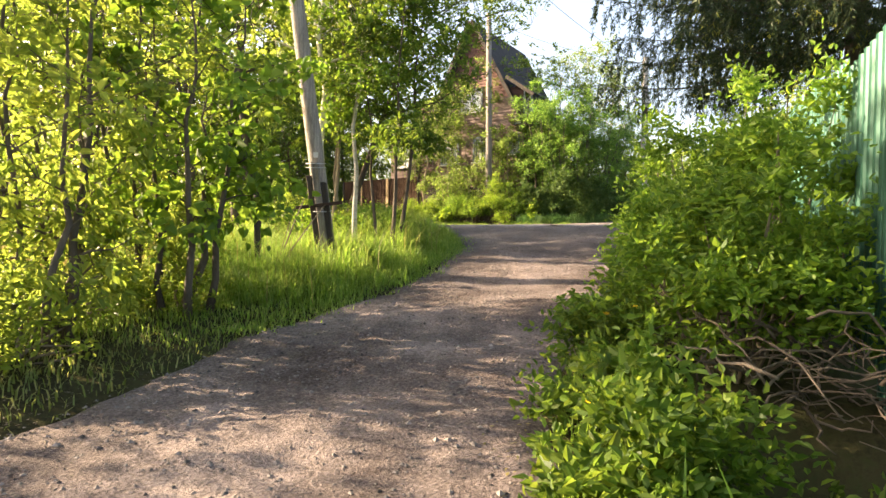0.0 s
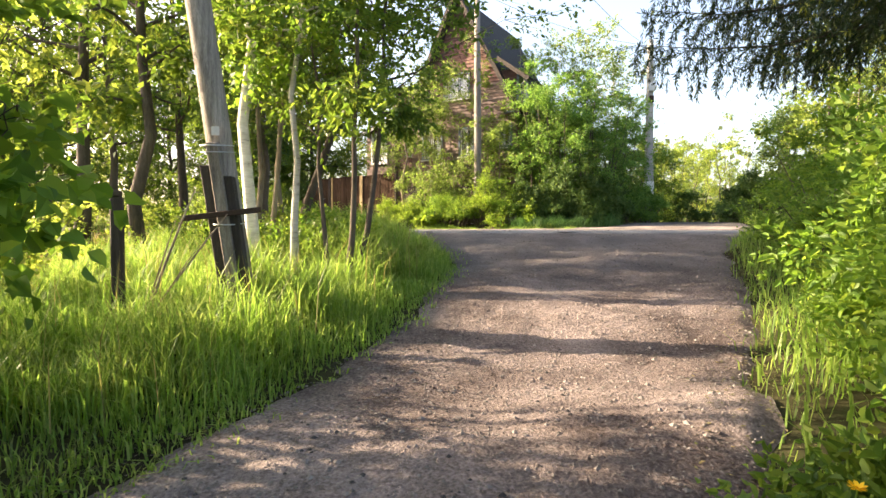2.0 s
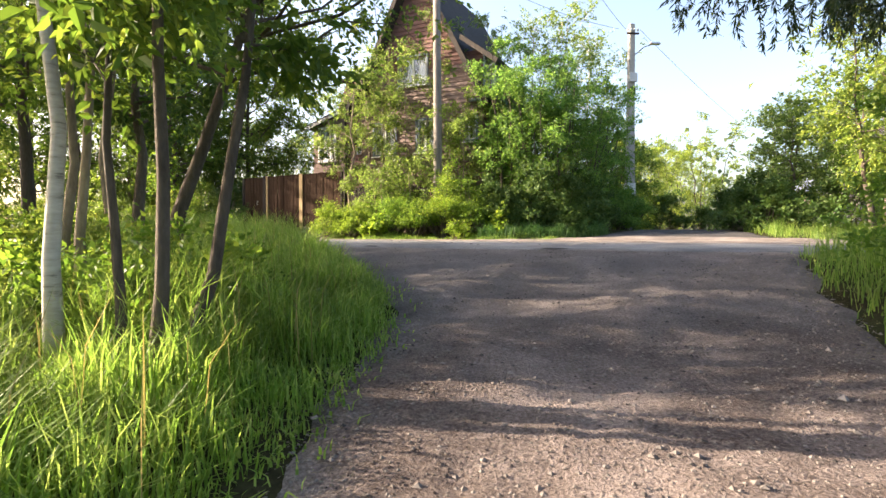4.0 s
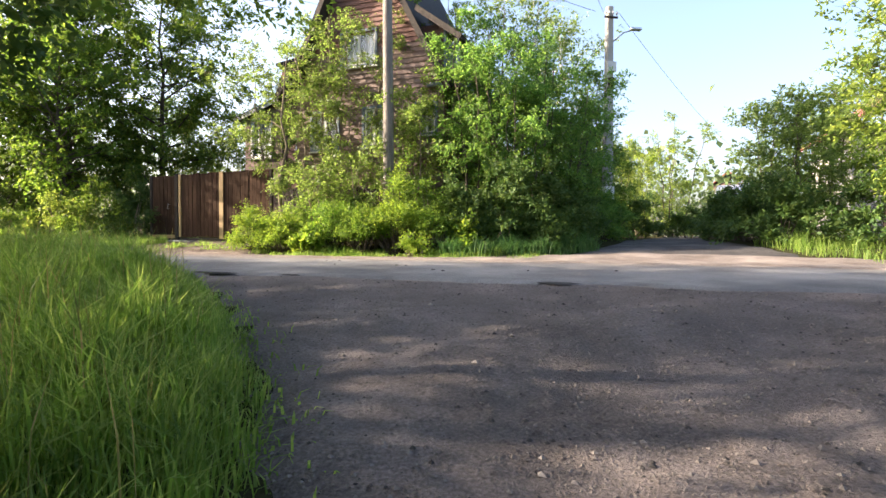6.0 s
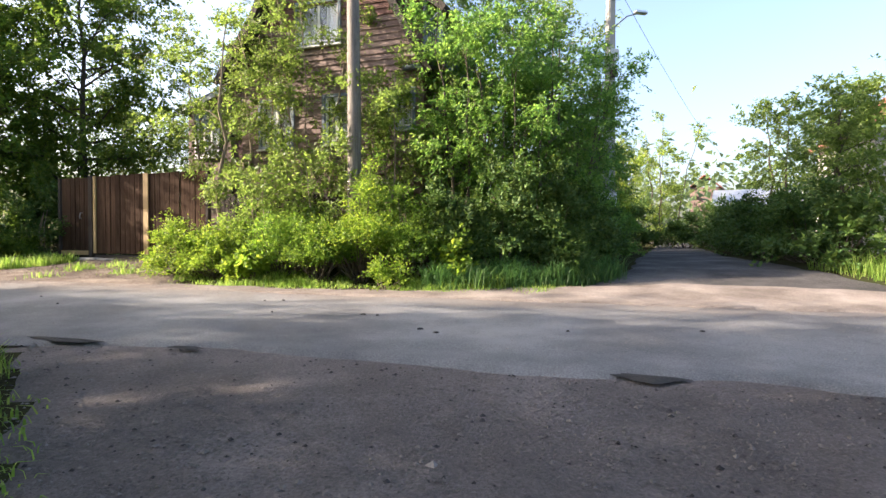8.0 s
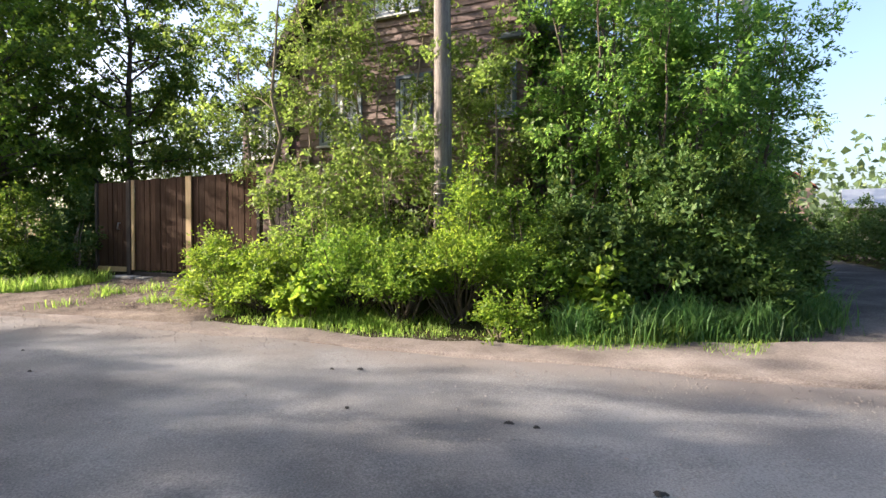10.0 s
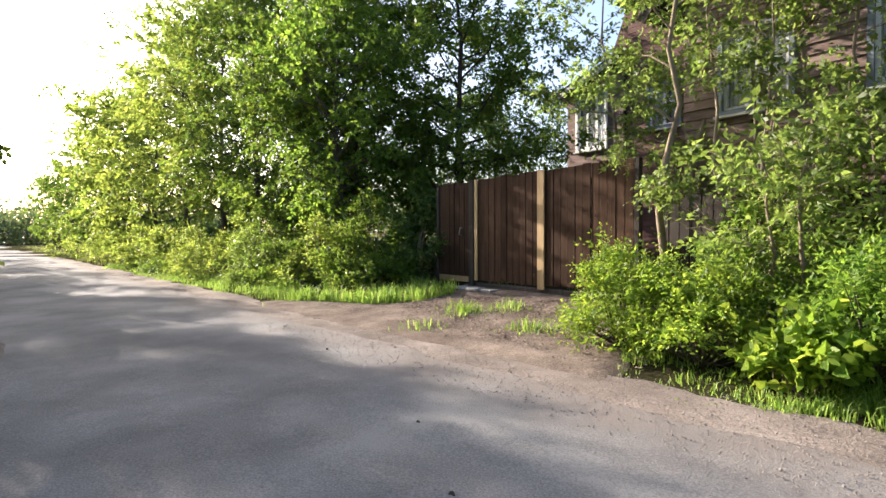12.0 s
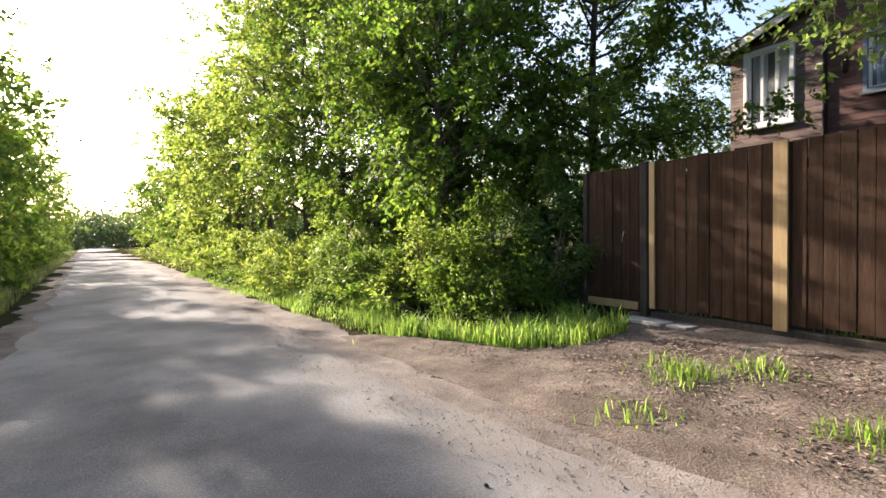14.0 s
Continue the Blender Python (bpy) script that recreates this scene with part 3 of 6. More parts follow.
tagged(mesh("sandy_apron", np.stack([X, Y, Z], -1).reshape(-1, 3), grid_faces(*X.shape), VERGE, smooth=True), "pinkish sandy gravel fan at the mouth of the side lane", "verge", kind="structure")

# driveway before the gate, of gravel and wood chips
GATE_A, GATE_B = np.array((0.854, -0.52)), np.array((0.52, 0.854))  # along the gate, and away from the road


def drive_end(v):
    """Where the driveway meets the grass, along the road."""
    return np.interp(v, [18.9, 19.4, 19.85, 20.2, 20.7, 21.5, 22.2, 23.7], [20.0, 19.6, 18.6, 17.5, 17.05, 17.0, 17.4, 18.4])


DRV_F, DRV_V = np.linspace(0, 1, 50), np.linspace(18.9, 22.7, 36)
Ff, Vv = np.meshgrid(DRV_F, DRV_V)
wav = relief(Vv, Vv * 0 + 2, 1.6) * 0.2
lo, hi = 12.2 + 0.5 * (Vv - 19.2) + wav, drive_end(Vv) - wav * 0.7
X, Y = along(lo + (hi - lo) * Ff, Vv)
edge = np.abs(Ff - 0.5) > 0.49
Z = base_height(X, Y) + np.clip((Vv - 18.85) * 0.12, 0.004, 0.045) + relief(X, Y, 3) * 0.012 - 0.05 * edge
tagged(mesh("driveway", np.stack([X, Y, Z], -1).reshape(-1, 3), grid_faces(*X.shape), CHIPS, smooth=True), "gravel driveway strewn with wood chips before the gate", "driveway", kind="structure")

# ---- timber gate and wicket ----
gate = thing("timber_gate", -2.76, 27.13, 1.80, math.degrees(math.atan2(GATE_A[1], GATE_A[0])), "tall closed double gate of dark brown stained planks", "gate")


def leaf_of_gate(x0, x1, count, z0, z1, parent, rng, slope=0.0):
    w = (x1 - x0) / count
    for i in range(count):
        a, b = x0 + i * w, x0 + (i + 1) * w
        off = rng.uniform(-0.009, 0.009)
        top = z1 + rng.uniform(-0.012, 0.012) + slope * (i / count)
        block("plank", a + 0.004, b - 0.004, off - 0.012, off + 0.012, z0 + rng.uniform(-0.012, 0.012), top, BROWNPLANK, parent, bevel=0.003)
    for z in (z0 + 0.25, (z0 + z1) / 2, z1 - 0.25):
        block("rail", x0, x1, 0.02, 0.07, z - 0.05, z + 0.05, BROWNPLANK, parent)


prng = np.random.default_rng(5)
leaf_of_gate(-1.62, -0.06, 10, 0.16, 2.10, gate, prng, 0.02)
leaf_of_gate(-0.05, 1.74, 12, 0.17, 2.12, gate, prng, 0.03)
block("cover_board", -0.075, 0.075, -0.05, -0.022, 0.10, 2.13, NEWWOOD, gate, "unpainted fresh timber board", 0.003)
block("cover_board", -1.68, -1.60, -0.05, -0.022, 0.16, 2.10, NEWWOOD, gate, "unpainted fresh timber board", 0.003)
block("post", -1.84, -1.72, -0.05, 0.07, -0.3, 2.12, TARWOOD, gate, bevel=0.006)
block("post", 1.76, 1.84, -0.04, 0.06, -0.3, 2.14, TARWOOD, gate, bevel=0.006)
block("sill_beam", -1.7, 1.76, 0.0, 0.1, 0.0, 0.12, TARWOOD, gate, bevel=0.01)
wicket = thing("wicket_door", -4.86, 28.46, 1.82, math.degrees(math.atan2(GATE_A[1], GATE_A[0])) - 1, "narrow dark brown plank wicket door with a metal handle", "gate")
leaf_of_gate(-0.36, 0.58, 6, 0.2, 2.06, wicket, prng)
block("bottom_rail", -0.36, 0.58, -0.04, -0.012, 0.09, 0.2, NEWWOOD, wicket, "unpainted bottom board", 0.004)
block("post", -0.46, -0.38, -0.04, 0.05, -0.3, 2.06, TARWOOD, wicket, bevel=0.006)
Tubes().add([(0.36, -0.012, 1.16), (0.36, -0.06, 1.17), (0.345, -0.065, 1.10), (0.325, -0.06, 1.03), (0.325, -0.012, 1.02)], [0.009] * 5, 8).put("handle", ZINC, wicket, "grey metal pull handle")
# a dark fence goes on behind the shrubs
fence = thing("plank_fence", 0.6, 25.1, 1.80, math.degrees(math.atan2(GATE_A[1], GATE_A[0])), "weathered grey-brown plank fence behind shrubs", "fence")
for i in range(26):
    block("plank", -1.8 + i * 0.15, -1.8 + i * 0.15 + 0.13, prng.uniform(-0.01, 0.01), 0.02, 0.05, 1.55 + prng.uniform(-0.02, 0.02), TARWOOD, fence)
for i in range(3):
    block("post", -1.75 + i * 1.9, -1.65 + i * 1.9, 0.03, 0.12, -0.3, 1.55, TARWOOD, fence)
for z in (0.4, 1.25):
    block("rail", -1.8, 2.1, 0.022, 0.03 + 0.03, z, z + 0.09, TARWOOD, fence)

# ---- house ----
HOUSE_ANGLE = math.degrees(math.atan2(-0.5426, 0.84))
house = thing("house", 0.2, 26.65, 1.75, HOUSE_ANGLE, "tall brown wooden house with a steep gable and blue-grey windows", "house")
# local x along the front, y into the house, z from the ground
HX0, HX1, APEX_X, EAVE_Z, APEX_Z, DEEP = -0.9, 4.0, 1.45, 4.55, 9.3, 5.2


def roof_z(x):
    run = (APEX_X - HX0) if x < APEX_X else (HX1 - APEX_X)
    return APEX_Z - (APEX_Z - EAVE_Z) * abs(x - APEX_X) / run


HOLES = [(-0.30, 0.58, 2.87, 3.95), (1.50, 2.12, 2.90, 3.95), (0.76, 1.86, 5.26, 6.20), (3.2, 3.75, 3.15, 3.95)]


def board_runs(z, x0, x1, holes):
    runs = [(x0, x1)]
    for a, b, c, d in holes:
        if c - 0.02 < z + 0.07 and z + 0.07 < d + 0.02:
            nxt = []
            for p, q in runs:
                if a > p:
                    nxt.append((p, min(a, q)))
                if b < q:
                    nxt.append((max(b, p), q))
            runs = [r for r in nxt if r[1] - r[0] > 0.03]
    return runs


z, step = 0.5, 0.145
while z < APEX_Z - 0.2:
    x0 = HX0 if z + step < EAVE_Z else HX0 + (APEX_X - HX0) * (z + step - EAVE_Z) / (APEX_Z - EAVE_Z)
    x1 = HX1 if z + step < EAVE_Z else HX1 - (HX1 - APEX_X) * (z + step - EAVE_Z) / (APEX_Z - EAVE_Z)
    for p, q in board_runs(z, x0, x1, HOLES):
        bm = bmesh.new()
        vs = [bm.verts.new(c) for c in ((p, -0.030, z), (q, -0.030, z), (q, -0.004, z + step), (p, -0.004, z + step), (p, 0.02, z), (q, 0.02, z), (q, 0.02, z + step), (p, 0.02, z + step))]
        for f in ((0, 1, 2, 3), (5, 4, 7, 6), (4, 5, 1, 0), (3, 2, 6, 7), (4, 0, 3, 7), (1, 5, 6, 2)):
            bm.faces.new([vs[i] for i in f])
        part("board", bm, SIDING if z < 5.6 else SIDING_RED, house)
    z += step


def wall_with_holes(name, x0, x1, top, holes, y0, y1, mat, parent):
    """A wall in the local x-z plane from y0 to y1, its openings cut through; top gives the height at x."""
    xs = sorted({x0, x1, APEX_X} | {h for a in holes for h in a[:2]} if x0 < APEX_X < x1 else {x0, x1} | {h for a in holes for h in a[:2]})
    bm = bmesh.new()
    for a, b in zip(xs[:-1], xs[1:]):
        cuts = sorted([(h[2], h[3]) for h in holes if h[0] <= a + 1e-6 and h[1] >= b - 1e-6])
        low = 0.0
        for c, d in cuts + [(None, None)]:
            za, zb = (c, c) if c is not None else (top(a), top(b))
            vs = [bm.verts.new(p) for p in ((a, y0, low), (b, y0, low), (b, y0, zb), (a, y0, za), (a, y1, low), (b, y1, low), (b, y1, zb), (a, y1, za))]
            for f in ((0, 1, 2, 3), (5, 4, 7, 6), (4, 5, 1, 0), (3, 2, 6, 7), (4, 0, 3, 7), (1, 5, 6, 2)):
                bm.faces.new([vs[i] for i in f])
            low = d
    bmesh.ops.remove_doubles(bm, verts=bm.verts[:], dist=0.0005)
    return part(name, bm, mat, parent)


wall_with_holes("wall", HX0, HX1, roof_z, HOLES, 0.021, 0.2, SIDING_RED, house)
wall_with_holes("wall", HX0, HX1, roof_z, [], DEEP - 0.2, DEEP, SIDING_RED, house)
block("wall", HX0, HX0 + 0.18, 0.2, DEEP - 0.2, 0, EAVE_Z, SIDING_RED, house)
block("wall", HX1 - 0.18, HX1, 0.2, DEEP - 0.2, 0, EAVE_Z, SIDING_RED, house)
block("floor_slab", HX0 + 0.18, HX1 - 0.18, 0.2, DEEP - 0.2, 2.2, 2.35, OLDWOOD, house)
block("floor_slab", HX0 + 0.18, HX1 - 0.18, 0.2, DEEP - 0.2, 4.6, 4.75, OLDWOOD, house)
block("plinth", HX0 - 0.02, HX1 + 0.02, -0.06, -0.031, -0.1, 0.5, CONCRETE, house)


def slab(name, p, q, y0, y1, thick, mat, parent):
    """A sloping slab from p to q in the local x-z plane."""
    d = Vector((q[0] - p[0], 0, q[1] - p[1])).normalized()
    n = Vector((-d.z, 0, d.x)) * thick
    if n.z < 0:
        n = -n
    bm = bmesh.new()
    vs = [bm.verts.new(c) for y in (y0, y1) for c in ((p[0], y, p[1]), (q[0], y, q[1]), (q[0] + n.x, y, q[1] + n.z), (p[0] + n.x, y, p[1] + n.z))]
    for f in ((3, 2, 1, 0), (4, 5, 6, 7), (0, 1, 5, 4), (1, 2, 6, 5), (2, 3, 7, 6), (3, 0, 4, 7)):
        bm.faces.new([vs[i] for i in f])
    return part(name, bm, mat, parent)


kr = (APEX_Z - EAVE_Z) / (HX1 - APEX_X)
slab("roof", (-0.28, 5.80), (APEX_X, APEX_Z), -0.38, DEEP + 0.3, 0.1, ROOF, house)
slab("roof", (-1.32, 4.42), (-0.30, 5.82), -0.38, DEEP + 0.3, 0.1, ROOF, house)
slab("roof", (APEX_X, APEX_Z), (HX1 + 0.18, EAVE_Z - 0.18 * kr), -0.38, DEEP + 0.3, 0.1, ROOF, house)
for p, q in (((-0.28, 5.78), (APEX_X, APEX_Z - 0.02)), ((-1.34, 4.38), (-0.30, 5.80)), ((APEX_X, APEX_Z - 0.02), (HX1 + 0.2, EAVE_Z - 0.2 * kr - 0.02))):
    slab("barge_board", p, q, -0.42, -0.385, 0.16, TARWOOD, house)


def window(x0, x1, z0, z1, y, parent, bars=1, frame_mat=BLUEGREY):
    w = thing("window", 0, 0, 0, 0, "", "")
    w.parent = parent
    w.matrix_world = parent.matrix_world.copy()
    del_keys = [k for k in w.keys()]
    for k in del_keys:
        del w[k]
    bm = bmesh.new()
    for a, b, c, d in ((x0 - 0.07, x0, z0 - 0.07, z1 + 0.07), (x1, x1 + 0.07, z0 - 0.07, z1 + 0.07), (x0, x1, z1, z1 + 0.07), (x0, x1, z0 - 0.07, z0)):
        box(bm, a, b, y - 0.062, y + 0.03, c, d)
    part("casing", bm, frame_mat, w)
    bm = bmesh.new()
    for a, b, c, d in ((x0, x0 + 0.05, z0, z1), (x1 - 0.05, x1, z0, z1), (x0 + 0.05, x1 - 0.05, z1 - 0.05, z1), (x0 + 0.05, x1 - 0.05, z0, z0 + 0.05)):
        box(bm, a, b, y + 0.0, y + 0.06, c, d)
    for i in range(bars):
        m = x0 + (x1 - x0) * (i + 1) / (bars + 1)
        box(bm, m - 0.03, m + 0.03, y + 0.0, y + 0.06, z0 + 0.05, z1 - 0.05)
    part("window_frame", bm, WHITE, w)
    n = bars + 1
    for i in range(n):
        a = x0 + (x1 - x0) * i / n + (0.05 if i == 0 else 0.03)
        b = x0 + (x1 - x0) * (i + 1) / n - (0.05 if i == n - 1 else 0.03)
        g = block("pane", a, b, y + 0.026, y + 0.034, z0 + 0.05, z1 - 0.05, GLASS, w)
        g.visible_shadow = False
    cols = 40
    vs, fc = [], []
    for i in range(cols + 1):
        f = i / cols
        for zz in (z0 + 0.02, z1 - 0.02):
            vs.append((x0 + 0.02 + (x1 - x0 - 0.04) * f, y + 0.17 + 0.025 * math.sin(f * 60) , zz))
    fc = [(2 * i, 2 * i + 2, 2 * i + 3, 2 * i + 1) for i in range(cols) if not 14 < i < 25]
    mesh("curtain", vs, fc, CURTAIN, w, "pleated white net curtain")
    block("window_sill", x0 - 0.1, x1 + 0.1, y - 0.11, y - 0.0, z0 - 0.105, z0 - 0.071, WHITE, w)
    return w


for hole in HOLES:
    window(*hole, 0.0, house)
# balcony at the side, under its own roof
bal = thing("balcony", 0, 0, 0, 0, "", "")
bal.parent = house
bal.matrix_world = house.matrix_world.copy()
for k in list(bal.keys()):
    del bal[k]
block("balcony_floor", HX1 - 0.5, HX1 + 0.48, -0.12, 2.6, 4.40, 4.50, BLUEGREY, bal, "grey-painted floor slab", 0.01)
block("corner_post", HX1 - 0.02, HX1 + 0.05, 0.0, 0.08, 4.50, 6.0, BLUEGREY, bal)
block("corner_post", HX1 + 0.38, HX1 + 0.45, -0.08, 0.0, 4.50, 5.62, BLUEGREY, bal)
for i in range(6):
    block("baluster", HX1 + 0.08 + i * 0.052, HX1 + 0.10 + i * 0.052, -0.05, -0.025, 4.5, 5.2, BLUEGREY, bal)
for i in range(15):
    block("baluster", HX1 + 0.40, HX1 + 0.43, 0.1 + i * 0.145, 0.13 + i * 0.145, 4.5, 5.2, BLUEGREY, bal)
block("handrail", HX1 + 0.05, HX1 + 0.38, -0.06, -0.015, 5.2, 5.26, BLUEGREY, bal)
for i in range(11):
    z0 = 4.52 + i * 0.145
    block("board", HX1 - 0.95 + i * 0.02, HX1 - 0.025, 0.03 + 0.006 * (i % 2), 0.06, z0, z0 + 0.138, SIDING_RED, bal)
block("balcony_wall", HX1 - 0.75, HX1 - 0.025, 0.205, 0.26, 4.5, 6.1, SIDING_RED, bal)
slab("balcony_roof", (HX1 - 0.75, 6.52), (HX1 + 0.56, 5.56), -0.34, 2.4, 0.09, ROOF, bal)
slab("balcony_roof_edge", (HX1 - 0.75, 6.44), (HX1 + 0.56, 5.48), -0.37, -0.345, 0.15, TARWOOD, bal)
Tubes().add([(HX1 + 0.03, 0.02, 5.2), (HX1 + 0.2, -0.08, 5.42), (HX1 + 0.42, -0.2, 5.52)], [0.03] * 3, 6).put("brace", BLUEGREY, bal)

# rear wing with the sunlit bay
wing = thing("house_wing", 0.2, 26.65, 1.75, HOUSE_ANGLE, "lower rear wing of the wooden house with a wide window", "house")
WHOLES = [(-6.98, -6.02, 3.62, 5.2)]
z = 0.6
while z < 5.9:
    xa = -7.4
    if z + step > 5.22:
        xa = -7.4 + (z + step - 5.22) / 0.68 * 2.05
    for p, q in board_runs(z, xa, -5.42, WHOLES):
        if q - p > 0.05:
            block("board", p, q, 4.955 + 0.004 * (int(z * 7) % 2), 4.99, z, z + step - 0.008, SIDING, wing)
    z += step
z = 0.6
while z < 7.2:
    for p, q in board_runs(z, -5.3, -0.95, [(-4.62, -3.8, 3.9, 4.95)]):
        block("board", p, q, 4.955, 4.99, z, z + step - 0.008, SIDING_RED, wing)
    z += step


def wing_top(x):
    return 5.3 + (x + 7.4) / 2.05 * 0.62 if x < -5.36 else 7.3


wall_with_holes("wall", -7.4, -5.36, wing_top, WHOLES, 4.992, 5.15, SIDING_RED, wing)
wall_with_holes("wall", -5.356, -0.92, lambda x: 7.3, [(-4.62, -3.8, 3.9, 4.95)], 4.992, 5.15, SIDING_RED, wing)
block("wall", -7.4, -7.22, 5.152, 9, 0, 5.3, SIDING_RED, wing)
block("wall", -7.4, -0.92, 9.0, 9.2, 0, 7.3, SIDING_RED, wing)
block("floor_slab", -7.2, -0.95, 5.16, 9.0, 2.9, 3.1, OLDWOOD, wing)
slab("roof", (-7.75, 5.24), (-5.36, 5.98), 4.65, 9.3, 0.09, ROOF, wing)
slab("fascia", (-7.75, 5.10), (-5.36, 5.84), 4.62, 4.645, 0.15, WHITE, wing)
slab("roof", (-5.45, 7.3), (-0.5, 7.9), 4.6, 9.4, 0.1, ROOF, wing)
Tubes().add([(-5.36, 4.92, 0.3), (-5.36, 4.92, 5.7), (-5.36, 4.80, 5.9)], [0.04] * 3, 8).put("downpipe", TARWOOD, wing, "dark drainpipe")
window(*WHOLES[0], 4.96, wing, 2, WHITE)
window(-4.62, -3.8, 3.9, 4.95, 4.96, wing, 1)
lamp = Tubes().add([(-4.95, 4.93, 4.55), (-4.95, 4.86, 4.6), (-4.95, 4.82, 4.55)], [0.012] * 3, 6)
lamp.add([(-4.95, 4.82, 4.55), (-4.95, 4.82, 4.50), (-4.95, 4.82, 4.32), (-4.95, 4.82, 4.27)], [0.02, 0.075, 0.05, 0.015], 6)
lamp.put("wall_lantern", RUST, wing, "small black wall lantern")

# ---- poles and wires ----
POLE_LEAN = np.array((-0.10, -0.11))


def pole_at(z, dx=0, dy=0):
    return (-1.89 + POLE_LEAN[0] * (z - 1.7) + dx, 8.48 + POLE_LEAN[1] * (z - 1.7) + dy, z)


pole = new("utility_pole_leaning")
pole.matrix_world = pose(0, 0, 0)
pole.name = "utility_pole"
tagged(pole, "leaning weathered wooden pole lashed to dark square stubs", "utility pole")
Tubes().add([pole_at(z, 0.0, 0.06) for z in (1.0, 2, 4, 6, 8.6)], [0.125, 0.122, 0.112, 0.10, 0.085], 14).put("shaft", OLDWOOD, pole)
for dx, dy, top, mt in ((-0.10, -0.06, 2.15, TARWOOD), (0.075, -0.075, 2.05, TARWOOD), (0.0, -0.10, 2.35, OLDWOOD)):
    bm = bmesh.new()
    lo, hi = Vector(pole_at(0.3, dx, dy)), Vector(pole_at(top, dx, dy))
    w = 0.055
    vs = [bm.verts.new(c + Vector((a * w, b * w, 0))) for c in (lo, hi) for a, b in ((-1, -1), (1, -1), (1, 1), (-1, 1))]
    for f in ((3, 2, 1, 0), (4, 5, 6, 7), (0, 1, 5, 4), (1, 2, 6, 5), (2, 3, 7, 6), (3, 0, 4, 7)):
        bm.faces.new([vs[i] for i in f])
    bmesh.ops.bevel(bm, geom=bm.edges[:], offset=0.008, segments=1, affect="EDGES")
    part("stub", bm, mt, pole)
bm = box(bmesh.new(), -0.35, 0.35, -0.2, -0.165, -0.026, 0.026, 0.004)
bar = part("crossbar", bm, RUST, pole, "rusty iron bar bolted across")
bar.matrix_world = Matrix.Translation(pole_at(1.70, 0, 0)) @ pose(0, 0, 0, 0, -7, 3)
for zz in (2.28, 2.34, 1.62):
    Tubes().add([Vector(pole_at(zz, 0, 0.0)) + Vector((math.cos(a) * 0.145, -0.01 + math.sin(a) * 0.16, 0.02 * math.sin(a))) for a in np.linspace(0, 2 * math.pi, 19)], [0.006] * 19, 5, False).put("wire_lashing", ZINC, pole)
block("notice_tag", -1.97 - 0.0, -1.97 + 0.07, 8.48 - 0.175, 8.48 - 0.17, 2.42, 2.50, CERAMIC, pole, "torn scrap of white paper")

pole2 = thing("utility_pole", 1.95, 23.5, 1.6, 0, "grey wooden utility pole standing among shrubs", "utility pole")
Tubes().add([(0, 0, -0.4), (0.0, 0, 3), (-0.03, 0, 6), (-0.05, 0, 9.0)], [0.145, 0.135, 0.12, 0.1], 14).put("shaft", OLDWOOD, pole2)
for zz in (1.75, 1.9):
    Tubes().add([(math.cos(a) * 0.145, math.sin(a) * 0.145, zz) for a in np.linspace(0, 2 * math.pi, 17)], [0.005] * 17, 5, False).put("wire_lashing", ZINC, pole2)
pole3 = thing("street_lamp_pole", 10.2, 27.9, 1.8, 0, "pale concrete pole with lamp arm, insulators and white-painted foot", "utility pole")
bm = bmesh.new()
for (w0, z0), (w1, z1) in (((0.17, -0.3), (0.11, 8.4)),):
    vs = [bm.verts.new((a * w, b * w, zz)) for w, zz in ((w0, z0), (w1, z1)) for a, b in ((-1, -1), (1, -1), (1, 1), (-1, 1))]
    for f in ((3, 2, 1, 0), (4, 5, 6, 7), (0, 1, 5, 4), (1, 2, 6, 5), (2, 3, 7, 6), (3, 0, 4, 7)):
        bm.faces.new([vs[i] for i in f])
bmesh.ops.bevel(bm, geom=bm.edges[:], offset=0.03, segments=2, affect="EDGES")
part("shaft", bm, CONCRETE, pole3)
block("white_band", -0.176, 0.176, -0.176, 0.176, 1.2, 2.0, WHITE, pole3, "flaking whitewash")
Tubes().add([(0.32, 0.25, -0.3), (0.1, 0.12, 5.0)], [0.09, 0.08], 8).put("strut", OLDWOOD, pole3)
Tubes().add([(0.05, -0.05, 7.1), (0.45, -0.2, 7.45), (0.85, -0.3, 7.55)], [0.025, 0.022, 0.02], 8).put("lamp_arm", ZINC, pole3)
bm = box(bmesh.new(), 0.62, 1.05, -0.42, -0.24, 7.5, 7.6, 0.03)
part("lamp_head", bm, ZINC, pole3)
block("junction_box", -0.16, 0.16, -0.26, -0.13, 6.05, 6.4, WHITE, pole3, "white painted metal box", 0.01)
block("meter_box", -0.1, 0.1, -0.24, -0.14, 5.55, 5.85, RUST, pole3, "rusty metal box", 0.01)
block("cross_arm", -0.25, 0.25, -0.16, -0.11, 7.95, 8.02, RUST, pole3, "", 0.006)
for xx in (-0.21, -0.07, 0.07, 0.21):
    Tubes().add([(xx, -0.135, 8.02), (xx, -0.135, 8.08), (xx, -0.135, 8.1), (xx, -0.135, 8.17), (xx, -0.135, 8.2)], [0.012, 0.014, 0.04, 0.035, 0.015], 8).put("insulator", CERAMIC, pole3)


def cable(a, b, sag, r=0.008):
    a, b = Vector(a), Vector(b)
    ob = Tubes().add([a.lerp(b, i / 24) - Vector((0, 0, sag * 4 * (i / 24) * (1 - i / 24))) for i in range(25)], [r] * 25, 5).put("overhead_wire", WIRE)
    return tagged(ob, "thin black overhead power wire", "wire", "wires between the poles")


